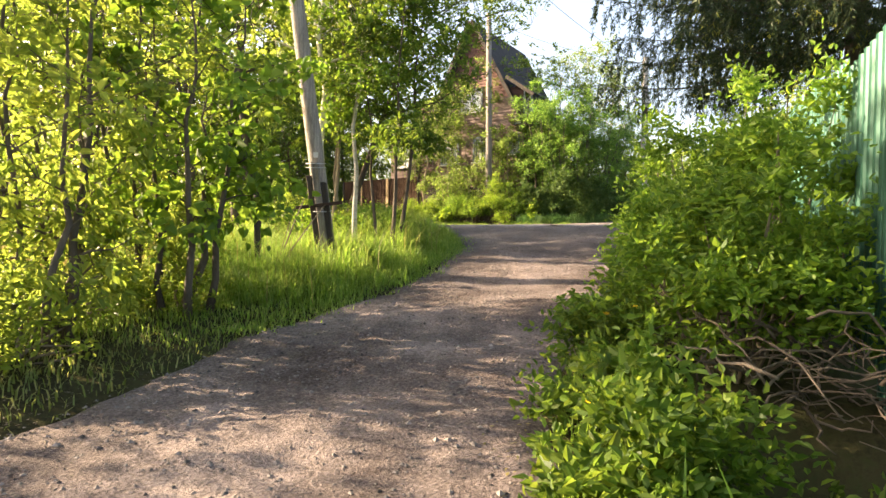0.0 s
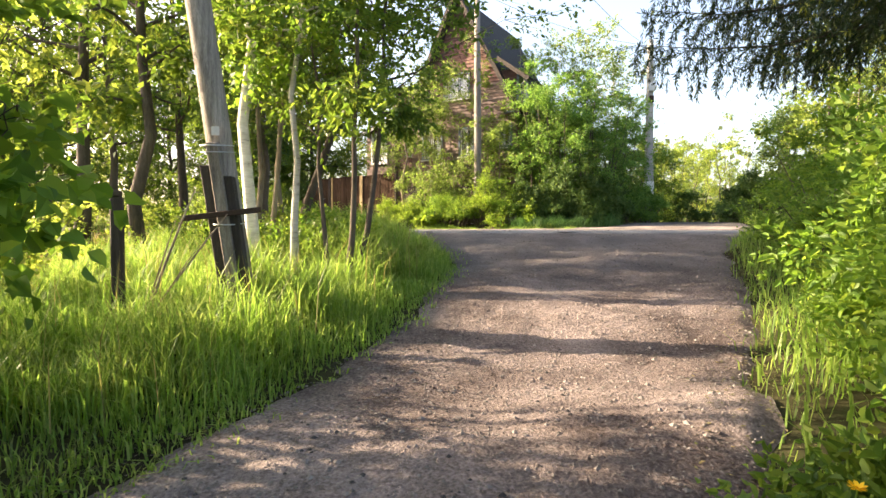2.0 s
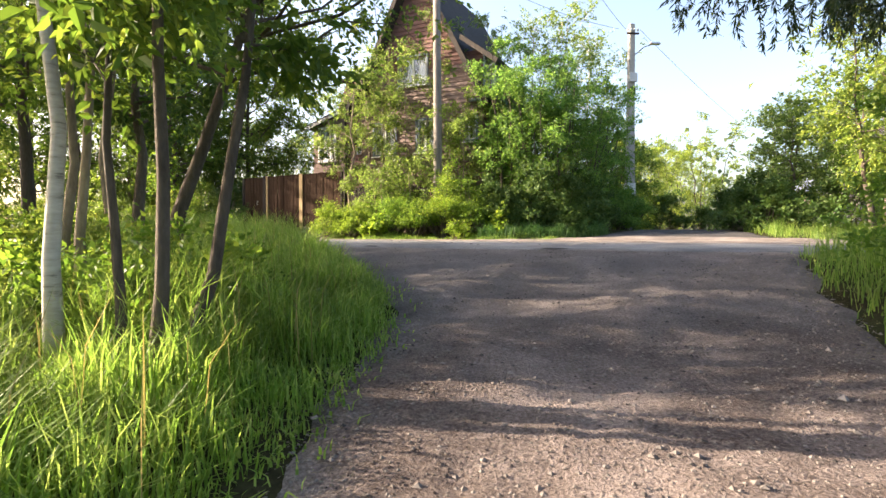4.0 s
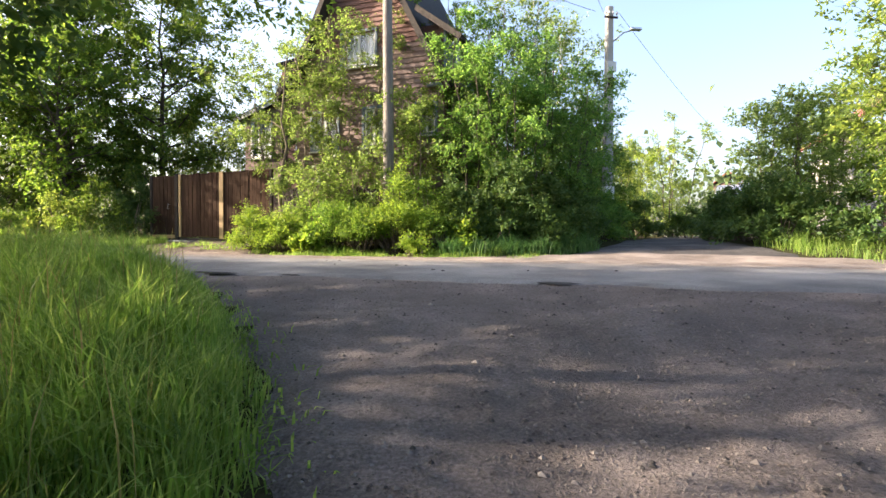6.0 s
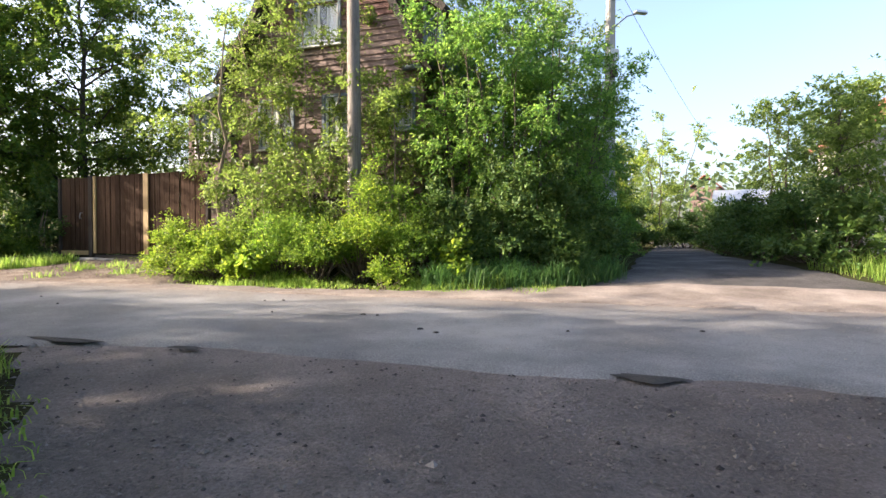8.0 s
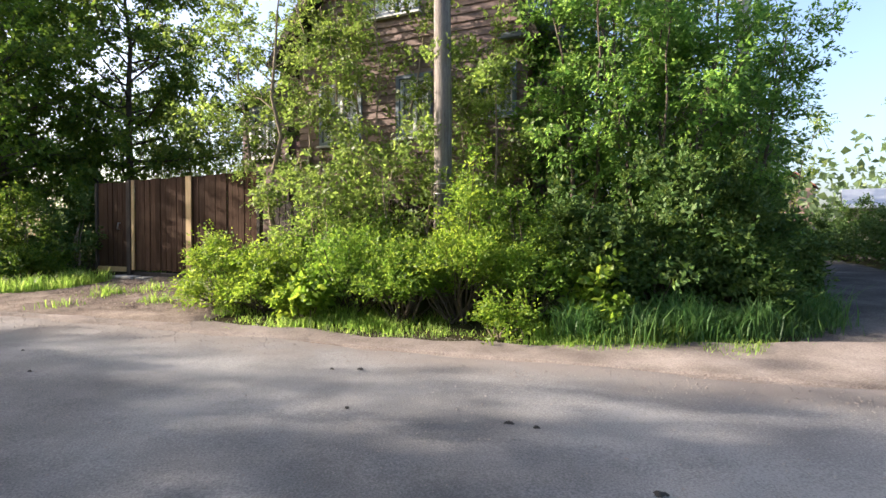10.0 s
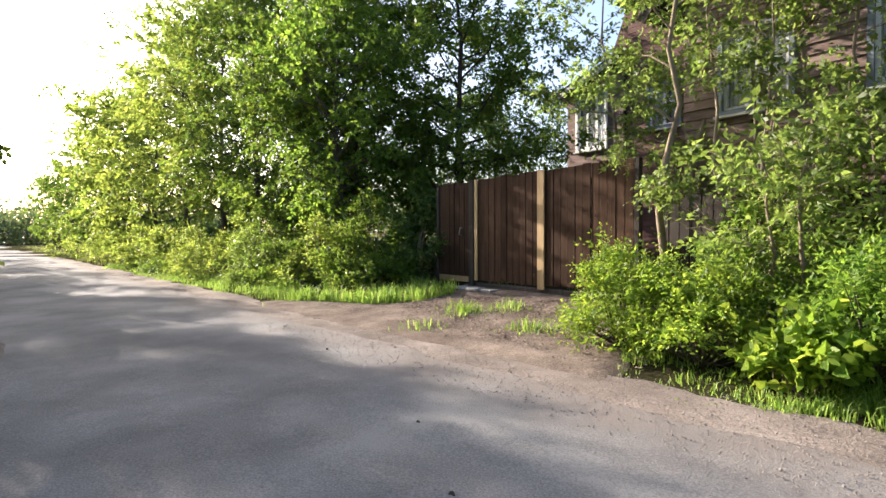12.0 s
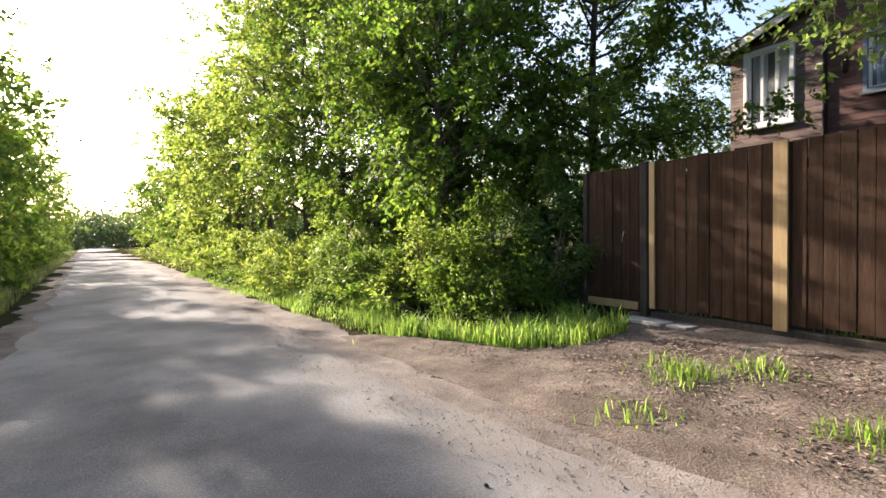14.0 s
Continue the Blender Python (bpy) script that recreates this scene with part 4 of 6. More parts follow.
cable((9.9, 27.77, 9.95), pole_at(8.5, 0.1, 0.05), 0.75)
cable((10.5, 27.77, 9.95), (44, 60, 9.6), 1.0)
cable((9.6, 27.77, 9.95), (1.9, 23.4, 10.3), 0.3)

# ---- green sheet-metal fence ----
gfence = thing("sheet_metal_fence", 0, 0, 0, 0, "green corrugated sheet-metal fence above the shrubs", "fence")
FA, FB = np.array((1.05, 0.15)), np.array((4.3, 6.8))
fd = (FB - FA) / np.linalg.norm(FB - FA)
fl = np.linalg.norm(FB - FA)
sheets = 7
for s in range(sheets):
    vs, fc = [], []
    seg = np.arange(s * fl / sheets, (s + 1) * fl / sheets + 0.03, 0.02)
    prof = [0.0, 0.0, 0.0, 0.016, 0.02, 0.02, 0.016]
    zt = float(gz(*(FA + fd * (s + 0.5) * fl / sheets))) + 2.05
    for i, t in enumerate(seg):
        off = prof[i % 7] + 0.004 * (s % 2)
        p = FA + fd * t + np.array((-fd[1], fd[0])) * off
        for zz in (zt - 1.9, zt):
            vs.append((p[0], p[1], zz))
    fc = [(2 * i, 2 * i + 2, 2 * i + 3, 2 * i + 1) for i in range(len(seg) - 1)]
    sh = mesh("sheet", vs, fc, GREENMETAL, gfence)
    so = sh.modifiers.new("thick", "SOLIDIFY")
    so.thickness = 0.003
for s in range(4):
    p = FA + fd * (0.2 + s * 2.3) + np.array((fd[1], -fd[0])) * 0.05
    zb = float(gz(*p))
    Tubes().add([(p[0], p[1], zb - 0.2), (p[0], p[1], zb + 1.95)], [0.03, 0.03], 8).put("post", RUST, gfence)
for hh in (0.5, 1.6):
    a, b = FA + np.array((fd[1], -fd[0])) * 0.025, FB + np.array((fd[1], -fd[0])) * 0.025
    Tubes().add([(a[0], a[1], float(gz(*FA)) + hh), (b[0], b[1], float(gz(*FB)) + hh)], [0.02, 0.02], 6).put("rail", RUST, gfence)

# ---- far buildings ----
shed = thing("shed", 20.6, 35.2, 2.35, -133, "low shed with a pale metal roof behind the hedge", "shed")
block("wall", -2, 2, 0, 3, -0.9, 1.5, OLDWOOD, shed)
slab("roof", (-2.3, 1.45), (0, 2.3), -0.3, 3.3, 0.05, ZINC, shed)
slab("roof", (0, 2.3), (2.3, 1.45), -0.3, 3.3, 0.05, ZINC, shed)
redhouse = thing("house", 47.5, 69.1, 0.8, -45, "distant red-roofed house beyond the hedges", "house")
block("wall", -1.6, 1.6, 0, 6, -2.0, 7.6, SIDING, redhouse)
slab("roof", (-1.9, 7.4), (0, 9.0), -0.4, 6.4, 0.1, BRICKRED, redhouse)
slab("roof", (0, 9.0), (1.9, 7.4), -0.4, 6.4, 0.1, BRICKRED, redhouse)
villa = thing("house", 21.5, 25.5, 1.9, -30, "pale house half hidden behind garden trees", "house")
block("wall", -2.5, 2.5, 0, 5, -0.1, 4.2, CONCRETE, villa)
slab("roof", (-2.9, 4.0), (0, 6.2), -0.4, 5.4, 0.1, BRICKRED, villa)
slab("roof", (0, 6.2), (2.9, 4.0), -0.4, 5.4, 0.1, BRICKRED, villa)

# ---- left of the lane: thicket and wood ----
THICKET = "thicket along the lane"
for i, (x, y, h, rad, n, lf) in enumerate(((-3.4, 4.5, 3.8, 1.2, 4800, LEAF_BRIGHT), (-3.6, 6.3, 4.6, 1.5, 3700, LEAF_BRIGHT), (-6.6, 3.4, 5.2, 1.4, 3800, LEAF_MID), (-5.4, 2.3, 4.2, 1.3, 3400, LEAF_MID),
                                       (-5.2, 7.6, 5.5, 1.7, 3600, LEAF_BRIGHT), (-4.7, 5.3, 4.6, 1.4, 3600, LEAF_BRIGHT))):
    tree("young_tree", x, y, h, 0.12, rad, n, 0.095, BARK, lf, "leafy young tree with several thin dark stems", 0.05, (0.02, -0.02), 5, 30, "tall", 0.2, 20 + i, True, "tree", THICKET)
tree("maple", -2.65, 5.6, 3.4, 0.3, 1.2, 1900, 0.12, BARK, LEAF_FRESH, "young maple with broad fresh leaves leaning over the lane", 0.05, (0.04, -0.03), 4, 26, "tall", 0.2, 20, True, "tree", "", 0.85)
for i, (x, y, rx, h) in enumerate(((-3.3, 4.0, 0.6, 0.7), (-3.7, 5.0, 0.8, 0.9), (-4.5, 4.0, 0.8, 0.8), (-2.9, 5.9, 0.5, 0.6), (-4.1, 2.6, 0.7, 0.8))):
    shrub("undergrowth", x, y, rx, rx, h, 1500, 0.06, LEAF_BRIGHT, "low bright undergrowth beneath the young trees", 40 + i, True, BARK_LIGHT, THICKET)

tree("birch", -2.15, 10.2, 8.5, 0.38, 1.9, 9000, 0.09, BIRCH, LEAF_BRIGHT, "slender birch with white bark beside the pole", 0.085, (-0.03, 0.01), 1, 26, "tall", 0.3, 61, False, "tree", "birches", 0.75)
tree("birch", -1.62, 10.0, 6.5, 0.42, 1.5, 8000, 0.09, BIRCH, LEAF_FRESH, "thin birch with pale bark beside the pole", 0.05, (0.03, 0.02), 1, 22, "tall", 0.28, 62, False, "tree", "birches", 0.75)
tree("sapling", -1.05, 9.9, 5.6, 0.40, 1.4, 7000, 0.10, BARK, LEAF_MID, "thin dark-stemmed sapling in tall grass", 0.05, (0.0, 0.02), 3, 24, "tall", 0.22, 63, True, "tree")
tree("sapling", -2.5, 11.9, 6.4, 0.38, 1.6, 7000, 0.10, BARK_LIGHT, LEAF_MID, "tall light-barked sapling in tall grass", 0.06, (0.02, 0.0), 3, 24, "tall", 0.25, 64, False, "tree")
tree("bird_cherry", -2.5, 14.0, 7.0, 0.36, 3.6, 19000, 0.095, BARK, LEAF_MID, "leaning bird cherry hanging over the lane", 0.10, (0.31, -0.05), 1, 42, "round", 0.24, 65, False, "tree")
WOOD = "trees of the wood"
for i, (x, y, h, rad, r0, lf) in enumerate(((-4.4, 11.8, 9, 2.0, 0.11, LEAF_MID), (-6.2, 13.2, 10, 2.4, 0.13, LEAF_BRIGHT), (-9.8, 15.4, 10, 2.6, 0.15, LEAF_MID),
                                         (-3.8, 16.2, 7, 2.0, 0.10, LEAF_DARK), (-6.0, 17.0, 8.5, 2.3, 0.12, LEAF_MID), (-8.5, 18.6, 8.5, 2.6, 0.12, LEAF_MID), (-11.2, 19.8, 8.5, 2.6, 0.12, LEAF_MID),
                                         (-13, 16.5, 9, 3, 0.15, LEAF_MID),                                          (-15, 20, 9, 2.6, 0.12, LEAF_MID))):
    tree("woodland_tree", x, y, h, 0.3, rad, 6500, 0.15, BARK, lf, "slim woodland tree with a bare lower trunk", r0, (0.03 * math.sin(i), 0.02 * math.cos(i * 2)), 1, 22, "tall", 0.27, 80 + i, False, "tree", WOOD)
for i, (x, y, rx, h, lf) in enumerate(((-4.4, 8.6, 1.0, 1.3, LEAF_BRIGHT), (-5.8, 11.2, 1.3, 1.4, LEAF_BRIGHT), (-3.3, 12.6, 0.9, 1.1, LEAF_MID), (-7.5, 13.0, 1.5, 1.5, LEAF_MID), (-4.8, 14.3, 1.2, 1.3, LEAF_MID),
                                     (-2.4, 12.2, 0.7, 0.9, LEAF_BRIGHT), (-10.5, 15.5, 1.8, 1.8, LEAF_MID), (-6.5, 6.8, 1.2, 1.4, LEAF_BRIGHT), (-12, 19, 2, 1.6, LEAF_MID))):
    shrub("undergrowth", x, y, rx, rx, h, 2600, 0.08, lf, "bushy green undergrowth on the wood's floor", 120 + i, False, BARK_LIGHT, "undergrowth of the wood")

old = thing("old_post", -2.8, 8.25, float(gz(-2.8, 8.25)) - 0.1, 12, "old dark wooden post standing in the grass", "post")
block("stake", -0.05, 0.05, -0.045, 0.045, 0, 1.3, TARWOOD, old, "", 0.012)
block("cap_piece", -0.065, 0.03, -0.06, 0.06, 1.302, 1.36, TARWOOD, old, "", 0.012)
sticks = thing("dead_sapling", -2.45, 7.95, float(gz(-2.45, 7.95)), 0, "bare dead sapling with leaning grey sticks", "dead tree")
for dx, dy, hh, r in ((0.5, -0.05, 1.25, 0.016), (0.72, 0.05, 1.05, 0.013), (0.25, 0.1, 1.0, 0.01), (0.62, -0.2, 0.8, 0.008)):
    Tubes().add([(0, 0, 0), (dx * 0.35, dy * 0.4, hh * 0.4), (dx * 0.75, dy, hh * 0.78), (dx, dy * 1.3, hh)], [r, r * 0.85, r * 0.6, r * 0.25], 6).put("stick", BARK_LIGHT, sticks)

for i, (x, y, rx, h) in enumerate(((-1.25, 10.6, 0.45, 0.6), (-1.9, 10.9, 0.5, 0.7), (-1.3, 11.5, 0.6, 0.9), (-2.6, 10.9, 0.6, 0.8))):
    shrub("undergrowth", x, y, rx, rx, h, 1300, 0.085, LEAF_FRESH, "leafy shoots at the foot of the saplings", 140 + i, False, BARK_LIGHT, "shoots round the saplings")

# ---- right of the lane: bushes by the green fence, spruce ----
for i, (x, y, rx, ry, h, n, lf) in enumerate(((1.85, 3.5, 0.65, 0.8, 1.75, 6500, LEAF_FRESH), (2.25, 4.7, 0.75, 0.8, 2.0, 7000, LEAF_FRESH), (2.75, 5.7, 0.75, 0.8, 1.9, 6500, LEAF_FRESH), (3.35, 6.7, 0.65, 0.8, 1.5, 5000, LEAF_MID), (2.5, 4.0, 0.6, 0.7, 2.1, 5000, LEAF_FRESH))):
    shrub("rose_bush", x, y, rx, ry, h, n, 0.06, lf, "dense leafy bush with tangled dry stems beside the lane", 150 + i, True, BARK_LIGHT, "bushes along the fence", 28, 0.55, 0.45, floor_gap=0.25, stems=26)
# the last two weeds are added to darken the hollow with their own shadow
for i, (x, y, rx, h) in enumerate(((0.85, 2.9, 0.35, 0.5), (1.2, 3.9, 0.35, 0.5), (1.0, 2.3, 0.4, 0.55), (1.6, 5.0, 0.35, 0.45), (0.75, 2.0, 0.3, 0.4), (1.5, 2.0, 0.32, 0.35), (1.95, 2.3, 0.3, 0.3))):
    shrub("weeds", x, y, rx, rx, h, 1500, 0.065, LEAF_MID, "lush broad-leaved weeds at the lane's edge", 170 + i, True, BARK_LIGHT, "weeds at the lane's edge", 0, 0.55, 0.2, "plant", 0.03, 6)

dead = thing("dead_branches", 1.95, 2.92, float(gz(1.95, 3.1)) - 0.06, 25, "tangle of dry brown branches under the bush", "branches")
dr = np.random.default_rng(9)
for i in range(90):
    a = dr.uniform(0, 6.28)
    c = np.array((dr.normal() * 0.22, dr.normal() * 0.4, dr.uniform(0.05, 0.5)))
    d = np.array((math.cos(a), math.sin(a), dr.uniform(-0.4, 0.4))) * dr.uniform(0.10, 0.34)
    arch = np.array((0, 0, dr.uniform(-0.05, 0.14)))
    pts = [c + d * q + arch * (1 - q * q) + dr.normal(size=3) * 0.018 for q in (-1, -0.6, -0.2, 0.2, 0.6, 1)]
    pts = [np.array((p[0], p[1], max(p[2], 0.02))) for p in pts]
    r = dr.uniform(0.003, 0.010)
    Tubes().add(pts, [r, r, r * 0.9, r * 0.8, r * 0.6, r * 0.3], 6).put("branch", BARK, dead)


def spruce(x, y, h, low, reach, seed):
    """An old spruce: sweeping boughs from which needled twigs hang in curtains."""
    rng = np.random.default_rng(seed)
    root = thing("spruce", x, y, float(gz(x, y)) - 0.1, 0, "old spruce with drooping dark branches and pale young tips", "tree")
    Tubes().add([(0, 0, 0), (0.02, 0, h * 0.4), (0, 0.03, h)], [0.22, 0.15, 0.02], 10).put("trunk", BARK, root)
    wood, heads, ends, counts, tips = Tubes(), [], [], [], []
    z = low
    while z < h - 0.3:
        near = z < 6.0
        for k in range(9):
            az = k * 0.698 + z * 2.1 + rng.uniform(-0.3, 0.3)
            ln = reach * (1 - (z - low) / (h - low)) ** 0.7 * rng.uniform(0.7, 1.12) + 0.25
            way = np.array((math.cos(az), math.sin(az), 0))
            near_side = near and way[0] < 0.25
            path = np.array([np.array((0, 0, z)) + way * ln * q + np.array((0, 0, -0.38 * ln * q + 0.34 * ln * q * q)) + rng.normal(size=3) * 0.03 for q in np.linspace(0, 1, 6)])
            wood.add(path, [0.04, 0.032, 0.024, 0.016, 0.010, 0.004], 5, False)
            sidew = np.array((-way[1], way[0], 0))
            for q in np.linspace(0.2, 1, 15 if near_side else 8):
                c = np.array([np.interp(q * 5, np.arange(6), path[:, j]) for j in range(3)])
                for sg in (-1, 1):
                    tl = ln * 0.25 * (1.2 - q * 0.75) * rng.uniform(0.6, 1.3)
                    e = c + (sidew * sg * 0.75 + way * 0.65) * tl + np.array((0, 0, -rng.uniform(0.1, 0.5) * tl))
                    wood.add([c, (c + e) / 2 + np.array((0, 0, 0.02)), e], [0.006, 0.004, 0.002], 3, False)
                    heads.append(c)
                    ends.append(e)
                    counts.append(int(16 + 58 * tl) if near_side else 9)
                    for _ in range(3 if near_side else 1):
                        top = c + (e - c) * rng.uniform(0.2, 1)
                        hang = np.array((way[0] * 0.05 + rng.normal() * 0.05, way[1] * 0.05 + rng.normal() * 0.05, -rng.uniform(0.12, 0.55)))
                        heads.append(top)
                        ends.append(top + hang)
                        counts.append(int(7 + 60 * abs(hang[2])) if near_side else 5)
                        if near_side and rng.uniform() < 0.3:
                            tips.append(top + hang + np.array((0, 0, -0.05)) * rng.uniform(0, 1, (7, 1)) + rng.normal(size=(7, 3)) * 0.006)
        z += rng.uniform(0.36, 0.5) * (1 if near else 1.7)
    tagged(wood.put("branchwork", BARK, root), kind="stuff")
    idx = np.repeat(np.arange(len(heads)), counts)
    A, B = np.array(heads)[idx], np.array(ends)[idx]
    P = A + (B - A) * rng.uniform(0, 1, (len(idx), 1)) + rng.normal(size=A.shape) * 0.004
    tagged(polys("needlework", leaf_array(rng, P, 0.09, unit(B - A) * 1.5, 0.2, 0.1), 4, NEEDLE, root), kind="stuff")
    T = np.concatenate(tips)
    tagged(polys("new_growth", leaf_array(rng, T, 0.06, np.repeat(np.array([[0, 0, -1.0]]), len(T), 0) * 1.6, 0.22, 0.2), 4, NEEDLE_TIP, root, "pale yellow-green young shoots"), kind="stuff")
    return root


spruce(7.0, 9.4, 12, 3.5, 4.0, 7)

# ---- shrubs before the house ----
FRONT = "spirea shrubs before the house"
for i, (x, y, rx, h, gap, lf) in enumerate(((-1.25, 23.95, 0.72, 1.1, 0.1, LEAF_SPIREA), (-0.62, 23.5, 0.62, 1.0, 0.1, LEAF_SPIREA), (0.58, 22.8, 0.66, 1.3, 0.35, LEAF_FRESH), (1.25, 22.2, 0.55, 1.0, 0.4, LEAF_FRESH),
                                            (1.95, 22.1, 0.78, 1.85, 0.5, LEAF_SPIREA), (2.72, 21.85, 0.68, 1.6, 0.45, LEAF_FRESH), (0.0, 24.2, 0.8, 1.45, 0.3, LEAF_FRESH), (2.7, 23.4, 0.9, 1.6, 0.4, LEAF_MID), (1.2, 23.6, 0.7, 1.3, 0.3, LEAF_FRESH))):
    shrub("spirea", x, y, rx, rx * 0.95, h, 7600, 0.056, lf, "bushy bright green spirea with arching shoots by the road", 200 + i, False, BARK, FRONT, 30 * i, 0.44, 0.45, floor_gap=gap, stems=34)
shrub("spirea", 2.25, 21.05, 0.34, 0.3, 0.62, 900, 0.06, LEAF_SPIREA, "small bright spirea sapling at the road's edge", 212, True, BARK_LIGHT, FRONT, 0, 0.44, 0.3, stems=8)
for i, (x, y, rx, h) in enumerate(((0.02, 22.62, 0.36, 0.65), (3.35, 21.15, 0.35, 0.6))):
    shrub("maple_seedling", x, y, rx, rx, h, 700, 0.10, LEAF_SPIREA, "maple seedling with broad pale leaves among the spirea", 213 + i, True, BARK_LIGHT, "maple seedlings", 0, 0.9, 0.3, "plant", 0.12, 8)
# corner shrubs: the shade on them is put into the dark leaf colour
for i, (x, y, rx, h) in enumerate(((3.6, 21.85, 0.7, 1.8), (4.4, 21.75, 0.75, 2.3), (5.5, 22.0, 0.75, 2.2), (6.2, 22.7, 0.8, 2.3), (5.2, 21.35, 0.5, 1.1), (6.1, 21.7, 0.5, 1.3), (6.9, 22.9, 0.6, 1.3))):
    shrub("roadside_shrub", x, y, rx, rx, h, 5000, 0.085, LEAF_DARK, "green shrub at the side lane's corner, shade painted into its leaves", 215 + i, False, BARK, "corner shrubs", 0, 0.5, 0.45, floor_gap=0.3)
tree("apple_tree", -1.0, 26.4, 6.0, 0.26, 2.0, 13000, 0.085, BARK_LIGHT, LEAF_GREY, "crooked old garden tree with airy grey-green leaves", 0.08, (0.0, -0.03), 3, 30, "round", 0.17, 231, False)
for i, (x, y, h, low, rad, n, ln, st, kd) in enumerate(((0.9, 25.0, 2.5, 0.3, 1.0, 3500, (0, 0), 3, "tall"), (1.1, 25.4, 8.2, 0.44, 1.4, 7000, (0, 0), 3, "tall"), (2.5, 23.9, 4.4, 0.16, 1.05, 9000, (0, 0), 4, "tall"),
                                                        (3.4, 25.0, 7.8, 0.12, 1.3, 9500, (0, 0), 3, "tall"), (0.1, 25.6, 6.6, 0.55, 1.2, 5000, (-0.02, 0), 3, "tall"), (0.2, 24.2, 2.4, 0.25, 1.1, 4500, (0, 0), 4, "round"), (1.5, 23.9, 2.5, 0.25, 1.1, 4500, (0, 0), 4, "round"))):
    tree("garden_tree", x, y, h, low, rad, n, 0.085, BARK_LIGHT, LEAF_GREY, "thin garden tree with loose grey-green leaves before the house", 0.045, ln, st, 30, kd, 0.17, 232 + i, False, "tree", "garden trees before the house")
WIL = "willows at the corner"
for i, (x, y, h, rad, n) in enumerate(((4.3, 23.6, 6.6, 1.5, 13000), (5.2, 22.9, 5.6, 1.4, 13000), (6.2, 23.3, 4.9, 1.4, 12000), (5.2, 24.9, 5.8, 1.6, 12000), (7.0, 24.6, 5.2, 1.4, 10000), (3.7, 24.9, 4.8, 1.4, 9000), (8.2, 26.4, 4.8, 1.4, 9000))):
    tree("willow", x, y, h, 0.06, rad, int(n * 1.4), 0.092, BARK, LEAF_WILLOW, "dense green willow with fine narrow leaves", 0.05, (0, 0), 6, 42, "round", 0.2, 240 + i, False, "tree", WIL, 0.42)
for i, (x, y, h) in enumerate(((7.6, 28.2, 9.0), (9.2, 30.0, 8.5), (6.2, 29.5, 8.5))):
    tree("birch", x, y, h, 0.25, 1.8, 8000, 0.11, BIRCH, LEAF_GREY, "tall airy birch with hanging twigs", 0.09, (0, 0), 1, 30, "tall", 0.3, 260 + i, False, "tree", "birches behind the house")
for i, (x, y, h, lf) in enumerate(((10.0, 29.6, 4.5, LEAF_MID), (11.6, 31.6, 4.6, LEAF_MID), (13.0, 33.8, 5.0, LEAF_BRIGHT), (15.0, 36.5, 5.2, LEAF_BRIGHT), (17.5, 40, 5.5, LEAF_BRIGHT), (20.5, 39.5, 8.2, LEAF_BRIGHT), (21.0, 44, 6.5, LEAF_BRIGHT), (24, 50, 7, LEAF_BRIGHT))):
    tree("lane_tree", x, y, h, 0.05, 1.6, 8500, 0.115, BARK, lf, "bushy green tree along the side lane", 0.06, (0, 0), 4, 28, "round", 0.24, 270 + i, False, "tree", "trees along the side lane")

# ---- hedge and trees on the far corner ----
HEDGE = "hedge of the corner garden"
# the willows' shade on the hedge is painted by its dark leaf tint
for i, (x, y, rx, h) in enumerate(((11.0, 20.9, 1.1, 1.6), (11.9, 22.4, 1.1, 1.7), (12.7, 24.0, 1.1, 1.8), (13.8, 25.6, 1.2, 1.8), (15.0, 27.3, 1.2, 1.7), (16.3, 29.2, 1.3, 1.8), (17.7, 31.4, 1.4, 1.9), (19.5, 34.2, 1.6, 2.0), (12.3, 19.4, 1.1, 1.7), (13.7, 18.6, 1.1, 1.8), (15.2, 17.8, 1.2, 1.8), (17, 17, 1.3, 1.8), (22, 38, 2, 2.2), (17.0, 33.0, 1.0, 1.7), (15.6, 34.6, 1.2, 2.0), (14.4, 33.6, 1.0, 2.0))):
    shrub("hedge_bush", x, y, rx, rx, h, 3600, 0.12, LEAF_DARK, "dense green hedge bush beside the lane, leaf colour darkened for shade", 300 + i, False, BARK, HEDGE)
for i, (x, y, h, rad, lf) in enumerate(((11.9, 18.2, 5.6, 1.6, LEAF_BRIGHT), (14.2, 20.6, 5.0, 1.7, LEAF_GREY), (13.6, 23.2, 4.4, 1.4, LEAF_GREY), (16.2, 22.0, 6.0, 2.0, LEAF_GREY), (17.5, 25.6, 5.5, 1.8, LEAF_GREY), (16.5, 18.8, 6.0, 2.0, LEAF_GREY), (19.5, 29, 5.2, 1.8, LEAF_GREY), (17.1, 28.4, 5.4, 1.6, LEAF_GREY))):
    tree("garden_tree", x, y, h, 0.25, rad, 6200, 0.12, BARK, lf, "garden tree with loose light foliage above the hedge", 0.08, (0, 0), 2, 30, "tall", 0.22, 320 + i, False, "tree", "trees of the corner garden")
lil = shrub("lilac", 14.6, 21.2, 1.3, 1.3, 3.4, 5000, 0.09, LEAF_MID, "tall lilac in pale purple bloom above the hedge", 335, False, BARK)
lr = np.random.default_rng(3)
cl = unit(lr.normal(size=(26, 3)))
cl = np.abs(cl) * np.array((-1, -1, 1)) * np.array((1.2, 1.2, 3.3))
fl_pts = np.concatenate([c + lr.normal(size=(45, 3)) * np.array((0.05, 0.05, 0.09)) for c in cl])
polys("blossom", leaf_array(lr, fl_pts, 0.03, None, 0.9), 4, LILAC, lil, "pale purple flower clusters")
